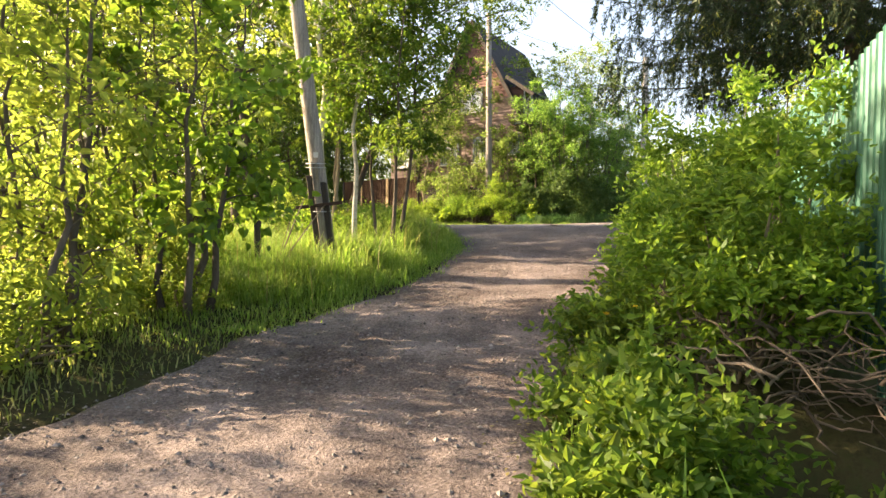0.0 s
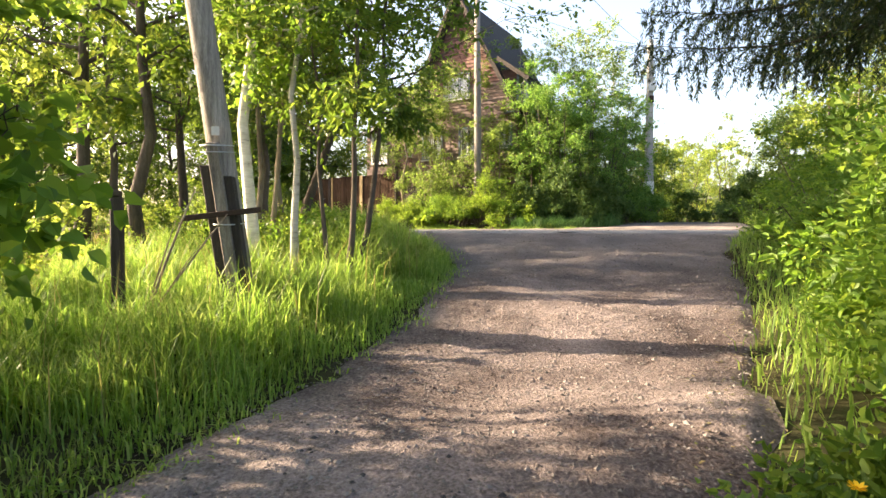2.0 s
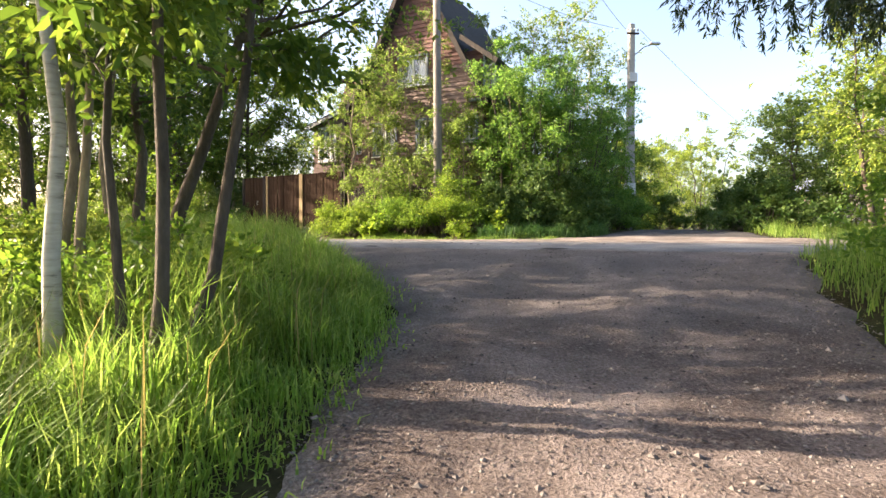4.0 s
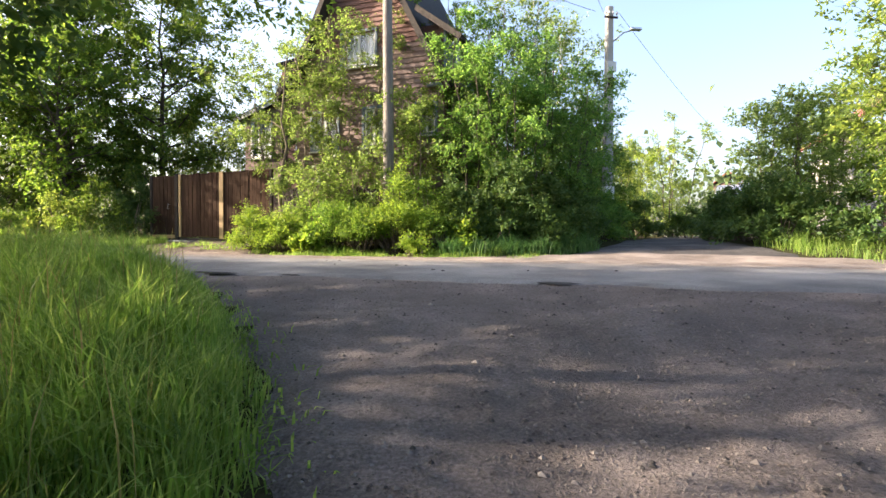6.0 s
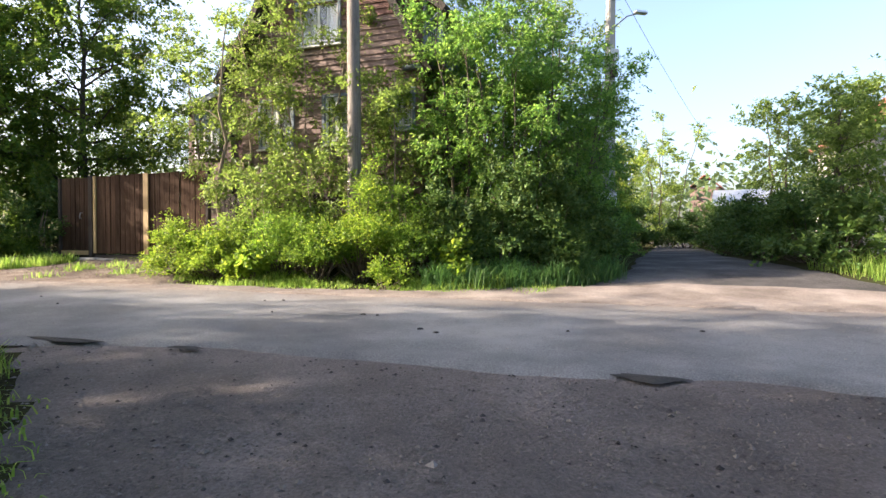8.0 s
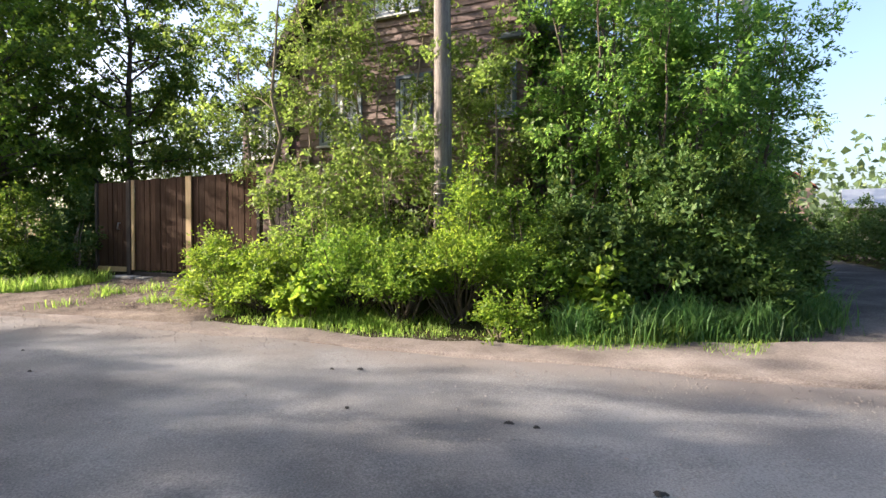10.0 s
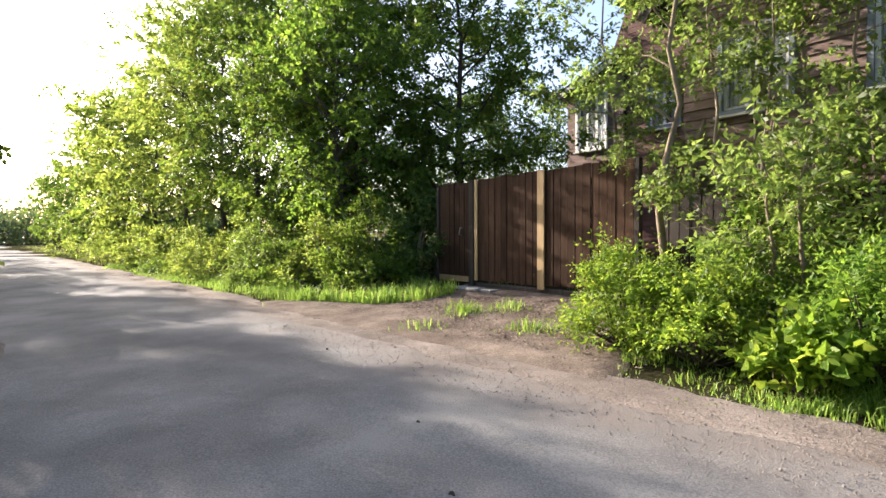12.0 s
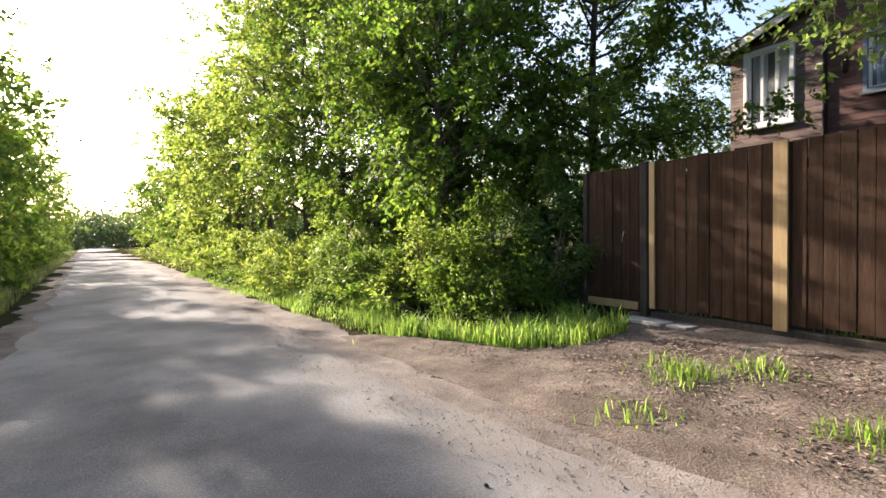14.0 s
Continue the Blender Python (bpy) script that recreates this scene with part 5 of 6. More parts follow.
for i, (x, y, rx, h) in enumerate(((7.6, 12.6, 0.9, 0.9), (8.8, 12.9, 1.0, 1.1), (6.9, 11.4, 0.8, 0.9), (9.5, 11.2, 1.3, 1.6), (6.0, 10.2, 0.7, 0.8), (5.0, 9.7, 0.75, 1.4), (6.1, 11.0, 1.1, 2.5), (4.5, 8.9, 0.5, 0.9))):
    shrub("verge_bush", x, y, rx, rx, h, 3600, 0.075, LEAF_FRESH, "leafy green bush on the grassy corner", 345 + i, False, BARK, "corner bushes")

# ---- along the road, far side ----
FARS = "trees along the road"
for i, (u, v, h, rad, lf, n) in enumerate(((20.8, 25.4, 10.5, 3.0, LEAF_MID, 24000), (23.3, 23.6, 9.0, 2.5, LEAF_MID, 11000), (21.9, 22.2, 7.0, 2.0, LEAF_FRESH, 6000), (24.8, 22.6, 6.6, 2.1, LEAF_MID, 6500), (26.0, 24.5, 10.5, 2.9, LEAF_MID, 14000), (28.5, 22.8, 9.4, 2.6, LEAF_MID, 12500), (32, 22.8, 10.5, 2.9, LEAF_BRIGHT, 14000),
                                             (36, 22.5, 10.2, 2.9, LEAF_BRIGHT, 13000), (41, 22.5, 9.8, 3.0, LEAF_BRIGHT, 11000), (47, 22.4, 9.0, 2.9, LEAF_BRIGHT, 9000), (54, 22.3, 8.2, 2.8, LEAF_BRIGHT, 7000), (62, 22.3, 7.2, 2.8, LEAF_BRIGHT, 6000),
                                             (72, 22.5, 7, 3, LEAF_BRIGHT, 6000), (84, 22.8, 7, 3, LEAF_BRIGHT, 5000))):
    x, y = along(u, v)
    tree("roadside_tree", x, y, h, 0.18, rad, int(n * (2.2 if u < 31 else 1.0 if u < 50 else 0.6)), 0.12 if u < 31 else 0.18 if u < 45 else 0.28, BARK, lf if u < 50 else LEAF_MID, "broad leafy tree along the road with shaded undersides", 0.13, (0, -0.02), 1, 46, "round", 0.29, 360 + i, False, "tree", FARS, 0.62)
for i, (x, y, h) in enumerate(((-6.3, 43.5, 7.5), (-8.6, 45, 8), (-4.2, 44.5, 7), (-11.5, 44, 8))):
    tree("garden_tree", x, y, h, 0.2, 2.0, 7000, 0.16, BARK, LEAF_DARK, "dark garden tree behind the gate", 0.09, (0, 0), 2, 24, "round", 0.33, 380 + i, False, "tree", "trees behind the gate")
for i, (u, v, rx, h, lf) in enumerate(((19.1, 21.3, 0.8, 0.8, LEAF_MID), (19.0, 22.4, 0.7, 1.9, LEAF_DARK), (19.6, 21.6, 0.9, 1.7, LEAF_MID), (20.6, 21.0, 0.9, 1.4, LEAF_BRIGHT), (21.7, 20.7, 0.8, 1.1, LEAF_MID), (22.8, 20.6, 0.9, 1.2, LEAF_GREY), (23.6, 21.3, 0.9, 1.9, LEAF_GREY), (25.0, 20.6, 1.1, 1.4, LEAF_BRIGHT), (26.6, 20.5, 1.1, 1.4, LEAF_BRIGHT), (28.6, 20.6, 1.2, 1.4, LEAF_MID),
                                            (31.0, 20.6, 1.3, 1.4, LEAF_BRIGHT), (34.0, 20.6, 1.4, 1.5, LEAF_BRIGHT), (38, 20.6, 1.5, 1.6, LEAF_BRIGHT), (43, 20.6, 1.8, 1.6, LEAF_BRIGHT), (50, 20.6, 2.2, 1.7, LEAF_BRIGHT))):
    x, y = along(u, v)
    shrub("roadside_shrub", x, y, rx * 1.3, rx, h * 1.1, 3800 if u < 30 else 2000, 0.085 if u < 30 else 0.14, lf, "low yellow-green shrub on the road's verge", 400 + i, False, BARK_LIGHT, "shrubs along the road")
# undergrowth behind the verge, its dark leaf colour standing in for shade
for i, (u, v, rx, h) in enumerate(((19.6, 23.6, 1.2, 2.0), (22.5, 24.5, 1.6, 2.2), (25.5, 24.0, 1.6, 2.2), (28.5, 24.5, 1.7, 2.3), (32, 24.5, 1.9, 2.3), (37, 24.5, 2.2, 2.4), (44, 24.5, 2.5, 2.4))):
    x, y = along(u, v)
    shrub("undergrowth", x, y, rx, rx, h, 2200, 0.16, LEAF_DARK, "undergrowth beneath the roadside trees, shade painted into its leaves", 470 + i, False, BARK, "undergrowth beneath the roadside trees")
for i, u in enumerate((24, 28, 32.5, 37, 42, 48, 55, 63, 72)):
    x, y = along(u, 12.9)
    shrub("roadside_shrub", x, y, 1.6, 1.2, 1.5, 2200, 0.16, LEAF_MID, "green shrub on the wood's edge by the road", 480 + i, False, BARK, "shrubs on the wood's edge")
for i, (x, y, rx, h) in enumerate(((9.2, 26.3, 0.8, 1.6), (9.9, 27.3, 0.8, 1.8), (8.3, 25.3, 0.8, 1.5))):
    shrub("roadside_shrub", x, y, rx, rx, h, 3000, 0.10, LEAF_WILLOW, "green shrub at the foot of the lamp pole", 492 + i, False, BARK, "corner shrubs")
# near side of the road
for i, (u, v, h, rad, n) in enumerate(((20.5, 12.6, 7.5, 2.4, 5500), (25, 11.8, 8, 2.6, 5500), (30, 11.6, 8.0, 2.6, 8000), (35, 11.8, 8.4, 2.7, 11000), (41, 11.8, 8.6, 2.8, 11000), (48, 12, 8, 2.8, 7000), (56, 12, 8, 2.8, 6000), (66, 12, 8, 3, 6000), (78, 12, 8, 3, 5000), (92, 12, 8, 3.2, 5000))):
    x, y = along(u, v)
    tree("roadside_tree", x, y, h, 0.1, rad, int(n * (1.4 if u < 31 else 0.8)), 0.15 if u < 31 else 0.24, BARK, LEAF_MID, "leafy tree on the wood's edge by the road", 0.13, (0, 0), 1, 32, "round", 0.42, 430 + i, False, "tree", "trees on the wood's edge", 0.62)


def far_wood(name, u0, u1, v0, v1, h, n, seed, label):
    rng = np.random.default_rng(seed)
    u, v = rng.uniform(u0, u1, n), rng.uniform(v0, v1, n)
    x, y = along(u, v)
    k = 44
    P = np.stack([x, y, gz(x, y)], 1)[:, None] + rng.normal(size=(n, k, 3)) * np.array((1.6, 1.6, h * 0.27)) + np.array((0, 0, h * 0.45))
    return tagged(polys(name, leaf_array(rng, P.reshape(-1, 3), 0.75, None, 0.8), 4, FAR_LEAF), label, "woods", kind="stuff")


far_wood("far_woods", 125, 150, -22, 62, 7, 640, 1, "distant green woods closing the road")
far_wood("far_woods", -70, 110, 60, 90, 9, 350, 2, "distant green woods behind the houses")
far_wood("far_woods", -75, -40, -30, 60, 9, 200, 3, "distant green woods down the road")
far_wood("far_woods", -40, 60, -45, -25, 8, 150, 4, "green woods behind the lane")

# ---- grass ----
gr = np.random.default_rng(11)


def left_verge(x, y):
    gap = lane_left(y) + 0.16 - x
    p = np.clip(gap / 0.42, 0, 1) ** 1.5 * np.where(y < 6, 0.25 + 0.1 * (y - 3), 1.0)
    return (gap > 0) & (across(x, y) < EDGE_NEAR - 0.5) & (gr.uniform(size=len(x)) < p)


P = scatter(gr, 100000, -4.6, 0.5, 4.6, 18.5, left_verge)
gap = lane_left(P[:, 1]) - P[:, 0]
tuft = np.clip(1 + relief(P[:, 0], P[:, 1], 2.2) * 0.9, 0.45, 1.5)
hh = (0.05 + 0.43 * np.clip((gap + 0.16) / 0.95, 0, 1)) * gr.uniform(0.45, 1.3, len(P)) * tuft * np.interp(P[:, 1], [4.6, 5.6, 7.5], [0.18, 0.35, 1])
Q = P[(gap > 0.25) & (P[:, 1] > 6)][::110]
blades("grass_stalks", Q, gr.uniform(0.5, 0.85, len(Q)), GRASS_DRY, "tall pale seed stalks standing out of the grass", "grass", 31, 0.0035, 0.25)
blades("tall_grass", P, hh, GRASS, "tall lush green grass on the bank beside the lane", "grass", 1, 0.0048, 0.6)
P = scatter(gr, 30000, -3.5, 0.9, 5, 16.5, lambda x, y: (lane_left(y) + 0.30 * gr.uniform(size=len(x)) ** 1.8 + relief(x, y, 2.5) * 0.12 > x) & (lane_left(y) - x < 0.45) & (across(x, y) < EDGE_NEAR - 0.4))
P[:, 2] = np.maximum(P[:, 2], lane_height(P[:, 0], P[:, 1]) - 0.015)
blades("short_grass", P, gr.uniform(0.02, 0.10, len(P)), GRASS, "short creeping grass along the lane's edge", "grass", 14, 0.006, 1.1)
P = scatter(gr, 8000, -5.5, -1.6, 2.0, 6.2, lambda x, y: (lane_left(y) - x > -0.15 + 0.5 * gr.uniform(size=len(x)) ** 2))
blades("short_grass", P, gr.uniform(0.03, 0.13, len(P)), VERGE_GRASS, "sparse dry grass under the thicket", "grass", 2, 0.005, 0.8)
P = scatter(gr, 8000, -12, -3.5, 7, 19, lambda x, y: across(x, y) < 14.6)
blades("wood_grass", P, gr.uniform(0.15, 0.45, len(P)), GRASS_DRY, "pale grass on the wood's floor", "grass", 3, 0.01)


def right_verge(x, y):
    gap = x - lane_right(y)
    return (gap > -0.12) & (across(x, y) < EDGE_NEAR - 0.1) & (gr.uniform(size=len(x)) < np.clip((gap + 0.12) / 0.3, 0.1, 1))


P = scatter(gr, 36000, 0.3, 8.5, 1.5, 14.5, right_verge)
P = P[(P[:, 1] > 6.2) | ((P[:, 0] - lane_right(P[:, 1]) < 0.55) & (gr.uniform(size=len(P)) < 0.5))]
blades("tall_grass", P, gr.uniform(0.1, 0.66, len(P)) ** 1.2 * np.clip(0.4 + (P[:, 0] - lane_right(P[:, 1])), 0.4, 1), GRASS, "tall green grass on the lane's corner", "grass", 4, 0.005, 0.6)


def along_strip(n, u0, u1, v0, v1):
    u, v = gr.uniform(u0, u1, n), v0 + (v1 - v0) * gr.uniform(0, 1, n) ** 0.8
    x, y = along(u, v)
    return np.stack([x, y, gz(x, y) - 0.01], 1)


def verge_grass(n, u0, u1, v0, v1, lo, hi, seed, label):
    P = along_strip(n, u0, u1, v0, v1)
    wave = relief(P[:, 0], P[:, 1], 0.8) * 0.3 + relief(P[:, 0], P[:, 1], 2.6) * 0.15
    P[:, :2] += wave[:, None] * ROAD_N
    P[:, 2] = gz(P[:, 0], P[:, 1]) - 0.01
    P = P[np.abs(P[:, 0] - side_lane_mid(P[:, 1])) > side_lane_half(P[:, 1])]
    u = P[:, 0] * ROAD_D[0] + P[:, 1] * ROAD_D[1]
    v = across(P[:, 0], P[:, 1])
    P = P[~((u > 12.2 + 0.5 * (v - 19.2)) & (u < drive_end(v)) & (v > 19.0))]
    pat = relief(P[:, 0], P[:, 1], 1.1) + 0.5 * relief(P[:, 0], P[:, 1], 3.1)
    ok = gr.uniform(size=len(P)) < np.clip(0.62 + pat * 1.3, 0.05, 1)
    P, pat = P[ok], pat[ok]
    blades("verge_grass", P, gr.uniform(lo, hi, len(P)) * np.clip(0.8 + pat, 0.4, 1.5) * (0.5 + np.clip((across(P[:, 0], P[:, 1]) - v0), 0, 1) * 0.8), GRASS if u1 < 40 else VERGE_GRASS, label, "grass", seed, 0.005, 0.7)


verge_grass(24000, 4, 18, 19.2, 20.3, 0.04, 0.20, 5, "green grass between road and shrubs")
verge_grass(20000, 17, 36, 19.15, 20.6, 0.06, 0.30, 6, "green grass on the road's verge")
verge_grass(5000, 36, 90, 19.2, 20.8, 0.1, 0.35, 7, "green grass on the road's verge")
verge_grass(6000, -3, 4, 20.8, 23.5, 0.1, 0.35, 13, "green grass beside the side lane")
verge_grass(9000, -14, 0, 19.3, 21.2, 0.12, 0.4, 8, "tall green grass before the hedge")
P = along_strip(9000, 16, 90, 13.6, 14.7)
blades("verge_grass", P, gr.uniform(0.1, 0.4, len(P)), VERGE_GRASS, "green grass on the wood's edge by the road", "grass", 9, 0.008)
# lush tufts where the verge meets the driveway
P = along_strip(9000, 16.9, 20.5, 19.5, 22.0)
u_, v_ = P[:, 0] * ROAD_D[0] + P[:, 1] * ROAD_D[1], across(P[:, 0], P[:, 1])
P = P[(u_ > drive_end(v_) - 0.12) & (u_ < drive_end(v_) + 1.3) & (relief(P[:, 0], P[:, 1], 2.2) + gr.normal(size=len(P)) * 0.2 > -0.02)]
blades("verge_grass", P, gr.uniform(0.06, 0.36, len(P)), GRASS, "lush grass where the verge meets the driveway", "grass", 12, 0.007)
# tufts on the driveway
for i, (x, y, n) in enumerate(((-3.57, 25.43, 420), (-3.03, 25.75, 240), (-3.89, 24.38, 110), (-3.82, 28.29, 90), (-2.08, 27.23, 160), (-2.43, 24.42, 260), (-3.82, 25.77, 160))):
    n = int(n * 0.6)
    q = np.stack([gr.normal(x, 0.21, n), gr.normal(y, 0.16, n), np.zeros(n)], 1)
    q[:, 2] = base_height(q[:, 0], q[:, 1]) + 0.03
    far = np.hypot(q[:, 0] - x, q[:, 1] - y)
    ob = blades("grass_tuft", q, gr.uniform(0.03, 0.25, n) * np.clip(1.2 - far * 2.2, 0.25, 1), GRASS, "small grass tuft growing on the gravel driveway", "grass", 20 + i, 0.006, 0.7)

# tall grass along the corner, its shade painted into the blades
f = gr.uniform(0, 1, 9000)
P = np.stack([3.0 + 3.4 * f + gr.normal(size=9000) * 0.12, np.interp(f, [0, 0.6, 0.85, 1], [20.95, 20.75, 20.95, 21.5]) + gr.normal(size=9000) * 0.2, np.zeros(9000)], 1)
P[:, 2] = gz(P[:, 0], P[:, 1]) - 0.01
blades("tall_grass", P, gr.uniform(0.08, 0.48, 9000) ** 1.1 * np.clip(1 + relief(P[:, 0], P[:, 1], 2.0), 0.5, 1.6), GRASS_SHADE, "tall grass before the corner shrubs, its shade in the blade colour", "grass", 15, 0.006, 0.6)

# ---- loose stones, chips and flowers ----
def pebbles(name, P, size, mat, label, category, seed):
    rng = np.random.default_rng(seed)
    n = len(P)
    s = (size * np.minimum(rng.lognormal(0, 0.4, n), 2.3))[:, None, None]
    octa = np.array([(1, 0, 0), (0, 1, 0), (-1, 0, 0), (0, -1, 0), (0, 0, 0.65), (0, 0, -0.4)])
    az = rng.uniform(0, 6.28, n)
    R = np.stack([np.stack([np.cos(az), -np.sin(az), 0 * az], 1), np.stack([np.sin(az), np.cos(az), 0 * az], 1), np.stack([0 * az, 0 * az, 1 + 0 * az], 1)], 1)
    V = np.einsum("nij,kj->nki", R, octa * 1.0) * s * rng.uniform(0.6, 1.2, (n, 6, 1)) + P[:, None]
    tri = np.array([(0, 1, 4), (1, 2, 4), (2, 3, 4), (3, 0, 4)])
    return tagged(polys(name, V[:, tri].reshape(-1, 3, 3), 3, mat), label, category, kind="stuff")


def in_lane(x, y):
    return (x > lane_left(y)) & (x < lane_right(y)) & (across(x, y) < EDGE_NEAR)


P = scatter(gr, 42000, -3, 6.5, 0, 18, in_lane)
P[:, 2] = lane_height(P[:, 0], P[:, 1]) + 0.002
pebbles("gravel", P[::5], 0.010, SIDE_GRAVEL, "dark loose gravel on the dirt lane", "gravel", 9)
pebbles("gravel", P[1::2], 0.011, STONE, "loose gravel on the dirt lane", "gravel", 1)
Q = P[::420]
pebbles("stones", Q, 0.021, STONE, "fist-sized loose stones on the dirt lane", "gravel", 8)
P = scatter(gr, 52000, -2, 6.5, 3.5, 16, in_lane)
P[:, 2] = lane_height(P[:, 0], P[:, 1]) + 0.001
pebbles("gravel", P[::2], 0.0085, DIRT, "fine brown gravel bedded in the dirt lane", "gravel", 21)
pebbles("gravel", P[1::2], 0.0075, STONE, "fine grey gravel bedded in the dirt lane", "gravel", 22)
P = along_strip(6000, 2, 22, EDGE_FAR + 0.05, EDGE_FAR + 0.6)
P[:, 2] = base_height(P[:, 0], P[:, 1]) + 0.026
pebbles("gravel", P, 0.006, STONE, "fine gravel on the sandy verge", "gravel", 2)
P = along_strip(13000, 12.4, 18.6, 19.3, 22.6)
u_, v_ = P[:, 0] * ROAD_D[0] + P[:, 1] * ROAD_D[1], across(P[:, 0], P[:, 1])
P = P[(u_ > 12.3 + 0.5 * (v_ - 19.2)) & (u_ < drive_end(v_))]
P[:, 2] = base_height(P[:, 0], P[:, 1]) + 0.05
pebbles("wood_chips", P[::2], 0.008, CHIPS, "wood chips and gravel strewn before the gate", "wood chips", 3)

P = along_strip(9000, 11.8, 18.0, 19.5, 22.0)
u_, v_ = P[:, 0] * ROAD_D[0] + P[:, 1] * ROAD_D[1], across(P[:, 0], P[:, 1])
P = P[(u_ > 11.9 + 0.5 * (v_ - 19.2)) & (u_ < drive_end(v_) - 0.1) & (relief(P[:, 0], P[:, 1], 1.3) + gr.normal(size=len(P)) * 0.25 > -0.05)]
P[:, 2] = base_height(P[:, 0], P[:, 1]) + np.clip((across(P[:, 0], P[:, 1]) - 18.85) * 0.12, 0.004, 0.045) + 0.012
litter = leaf_array(gr, P, 0.05, None, 0.5, 0.0)
litter[:, :, 2] = P[:, None, 2] + (litter[:, :, 2] - P[:, None, 2]) * 0.24
tagged(polys("wood_chips", litter, 4, CHIPWOOD), "flat reddish wood chips strewn before the gate", "wood chips", kind="stuff")
x, y = -4.2, 27.65
foot = thing("stone_slab", x, y, float(base_height(x, y)) + 0.03, -31, "broken flat concrete slab lying before the wicket", "slab")
block("slab", -0.34, 0.3, -0.13, 0.12, 0.0, 0.055, CONCRETE, foot, "", 0.012)
block("slab", 0.33, 0.62, -0.09, 0.15, -0.01, 0.04, CONCRETE, foot, "", 0.012)

# crumbled tar at the edge of the asphalt, and stains on it
def stain(name, u, v, ru, rv, lift, mat, label, seed, bump=0.0):
    rng = np.random.default_rng(seed)
    k = 28
    ph = np.linspace(0, 2 * math.pi, k, endpoint=False)
    r = 1 + 0.3 * np.sin(ph * 3 + seed) + rng.normal(size=k) * 0.12
    vs, fc = [], []
    for q in (0.0, 0.55, 1.0):
        uu, vv = u + np.cos(ph) * ru * r * q, v + np.sin(ph) * rv * r * q
        x, y = along(uu, vv)
        z = base_height(x, y) + lift + bump * (1 - q) * rng.uniform(0.4, 1.2, k) - (0.012 if q == 1.0 else 0)
        vs += list(np.stack([x, y, z], 1))
    for a in (0, 1):
        fc += [(a * k + i, a * k + (i + 1) % k, (a + 1) * k + (i + 1) % k, (a + 1) * k + i) for i in range(k)]
    return tagged(mesh(name, vs, fc, mat, smooth=True), label, "road patch", "patches on the asphalt")


for i, (u, v, ru, rv) in enumerate(((4.72, 15.2, 0.28, 0.09), (9.6, 15.18, 0.5, 0.05), (8.3, 15.18, 0.2, 0.04))):
    stain("tar_patch", u, v, ru * 0.8, rv, 0.040, DARKTAR, "dark crumbled tar at the asphalt's edge", 50 + i, 0.004)
for i, (u, v, s) in enumerate(((7.52, 17.0, 0.05), (7.35, 16.98, 0.035), (6.67, 16.37, 0.06), (6.47, 16.24, 0.045), (8.6, 16.9, 0.03), (9.02, 17.83, 0.05), (9.25, 17.75, 0.035), (11.6, 16.8, 0.035), (12.5, 17.3, 0.03), (4.1, 16.9, 0.04), (15.0, 18.0, 0.03), (5.3, 16.6, 0.03))):
    stain("oil_stain", u, v, s * 0.55, s * 0.35, 0.046, DARKTAR, "small dark stain on the asphalt", 60 + i, 0.003)

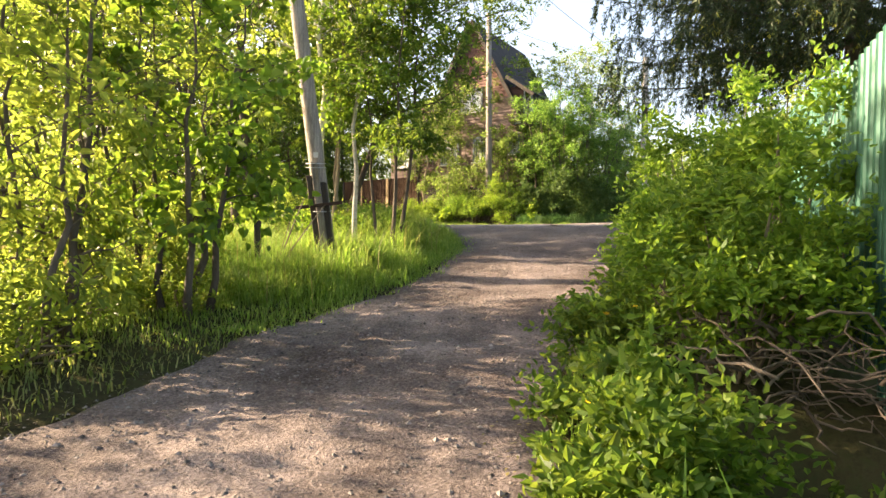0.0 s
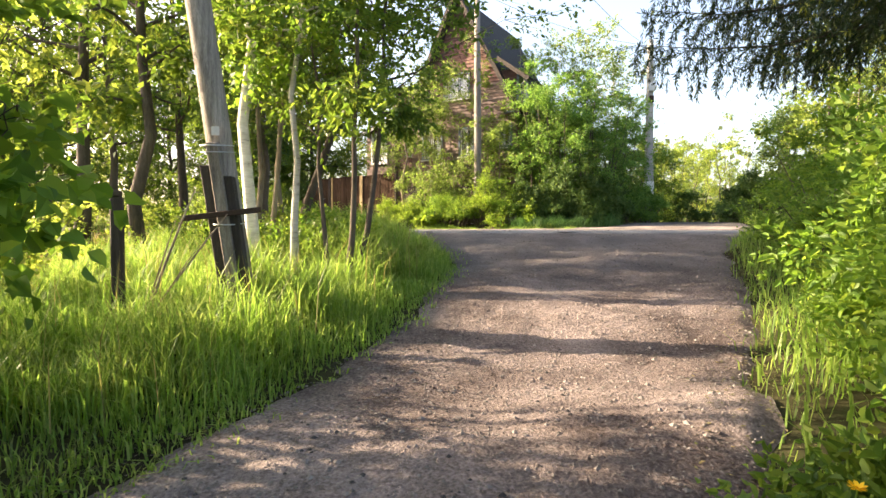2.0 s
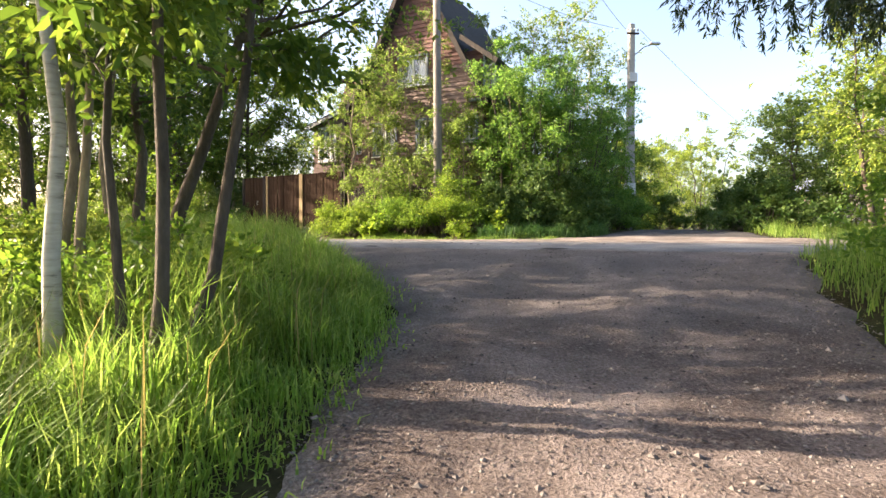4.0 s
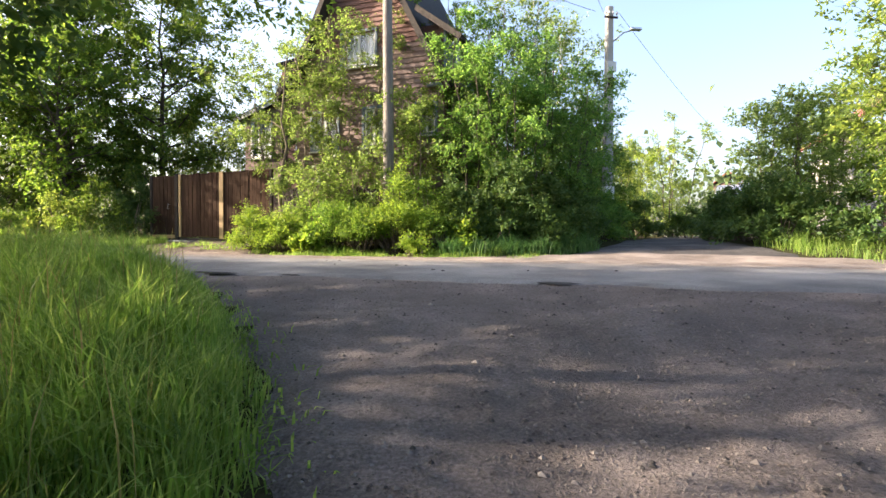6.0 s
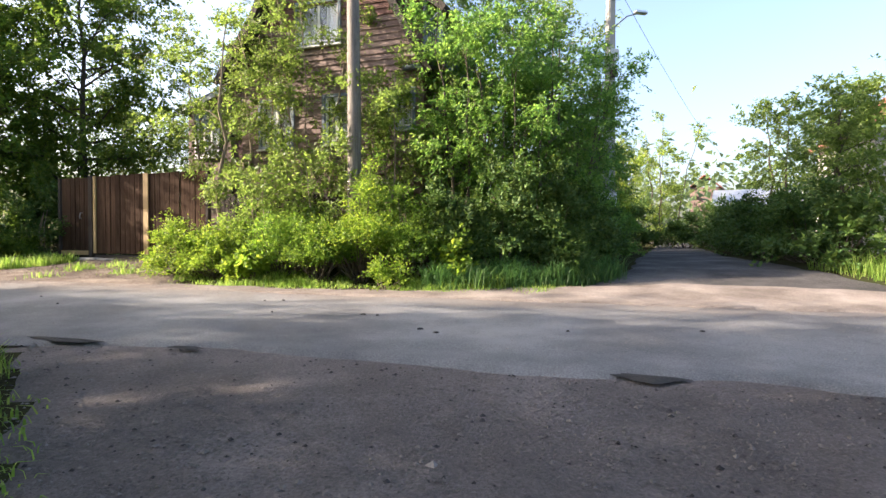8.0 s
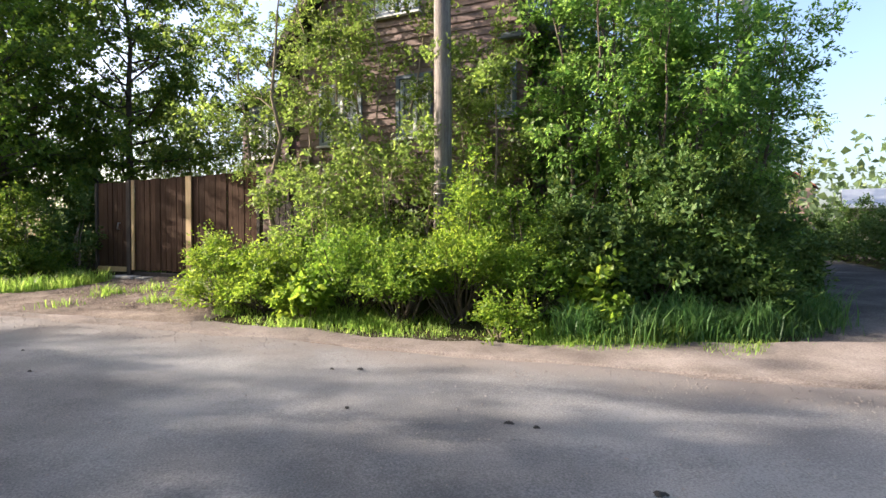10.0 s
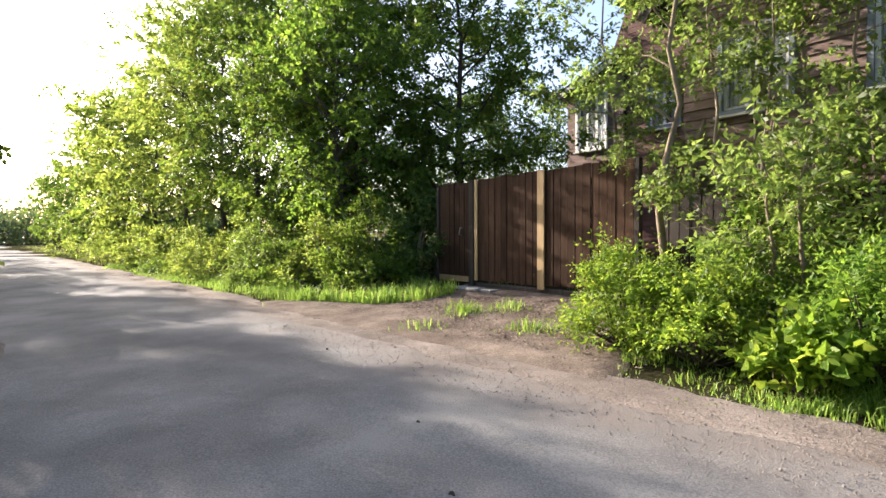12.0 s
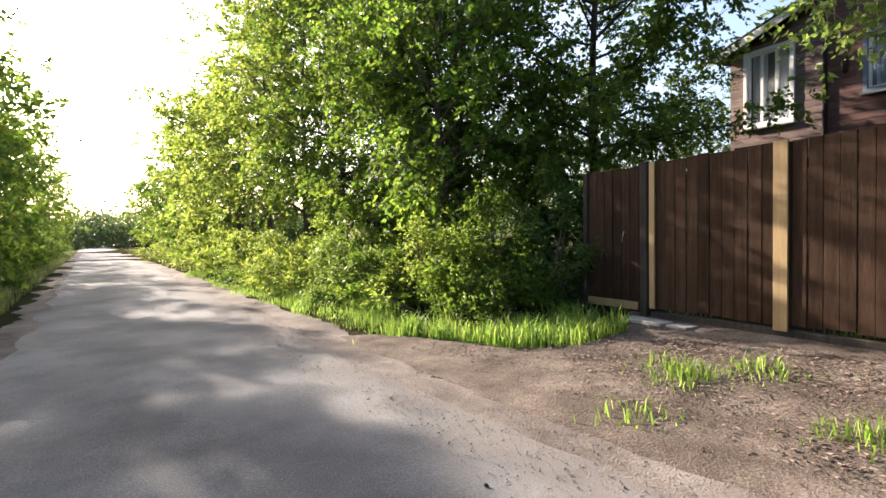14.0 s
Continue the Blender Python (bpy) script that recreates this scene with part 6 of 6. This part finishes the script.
# dandelions at the lane's edge
for i, (x, y, h) in enumerate(((1.35, 4.9, 0.32), (1.05, 3.6, 0.45), (1.2, 3.5, 0.5), (0.62, 2.45, 0.3), (3.6, 8.4, 0.5), (3.9, 9.0, 0.45), (3.3, 8.0, 0.4), (4.6, 10.0, 0.45))):
    z = float(gz(x, y))
    fl = thing("dandelion", x, y, z, 0, "yellow dandelion on a thin stalk in the grass", "flower", "dandelions")
    Tubes().add([(0, 0, 0), (0.02, 0.01, h * 0.6), (0.03, 0, h)], [0.004, 0.003, 0.003], 5).put("stalk", GRASS, fl)
    a = np.linspace(0, 6.28, 26, endpoint=False)
    c = np.array((0.03, 0, h))
    out = np.stack([np.cos(a), np.sin(a), 0.35 + 0.3 * np.sin(a * 7)], 1)
    sd = np.stack([-np.sin(a), np.cos(a), 0 * a], 1)
    polys("flower_head", np.stack([c + out * 0, c + out * 0.02 + sd * 0.006, c + out * 0.03, c + out * 0.02 - sd * 0.006], 1), 4, PETAL, fl, "yellow petals")

# grit lying on the asphalt
P = along_strip(5000, 2, 24, EDGE_NEAR + 0.1, EDGE_FAR - 0.1)
P[:, 2] = base_height(P[:, 0], P[:, 1]) + 0.037
pebbles("grit", P, 0.005, STONE, "scattered grit lying on the asphalt", "gravel", 6)
P = along_strip(9000, 2, 24, EDGE_FAR - 0.75, EDGE_FAR + 0.1)
P[:, 2] = base_height(P[:, 0], P[:, 1]) + 0.036
pebbles("grit", P, 0.006, STONE, "pale grit drifted over the asphalt's edge", "gravel", 16)
# fallen dry leaves and twigs along the right edge of the lane
P = scatter(gr, 20000, 0.2, 7, 1.5, 13, lambda x, y: np.abs(x - lane_right(y)) < 0.45 * gr.uniform(size=len(x)) ** 0.7)
P[:, 2] = np.maximum(lane_height(P[:, 0], P[:, 1]), gz(P[:, 0], P[:, 1])) + 0.006
litter = leaf_array(gr, P, 0.035, None, 0.45, 0.0)
litter[:, :, 2] = P[:, None, 2] + (litter[:, :, 2] - P[:, None, 2]) * 0.15
tagged(polys("leaf_litter", litter, 4, GRASS_DRY), "dry pale leaf litter along the lane's edge", "leaf litter", kind="stuff")
P = scatter(gr, 26000, -4.5, 0.6, 1.5, 14, lambda x, y: np.abs(x - lane_left(y) + 0.1) < 0.6 * gr.uniform(size=len(x)) ** 1.4)
P[:, 2] = np.maximum(lane_height(P[:, 0], P[:, 1]), gz(P[:, 0], P[:, 1])) + 0.006
litter = leaf_array(gr, P, 0.03, None, 0.4, 0.0)
litter[:, :, 2] = P[:, None, 2] + (litter[:, :, 2] - P[:, None, 2]) * 0.15
tagged(polys("leaf_litter", litter, 4, BARK_LIGHT), "brown leaf litter and twigs at the foot of the bank", "leaf litter", kind="stuff")
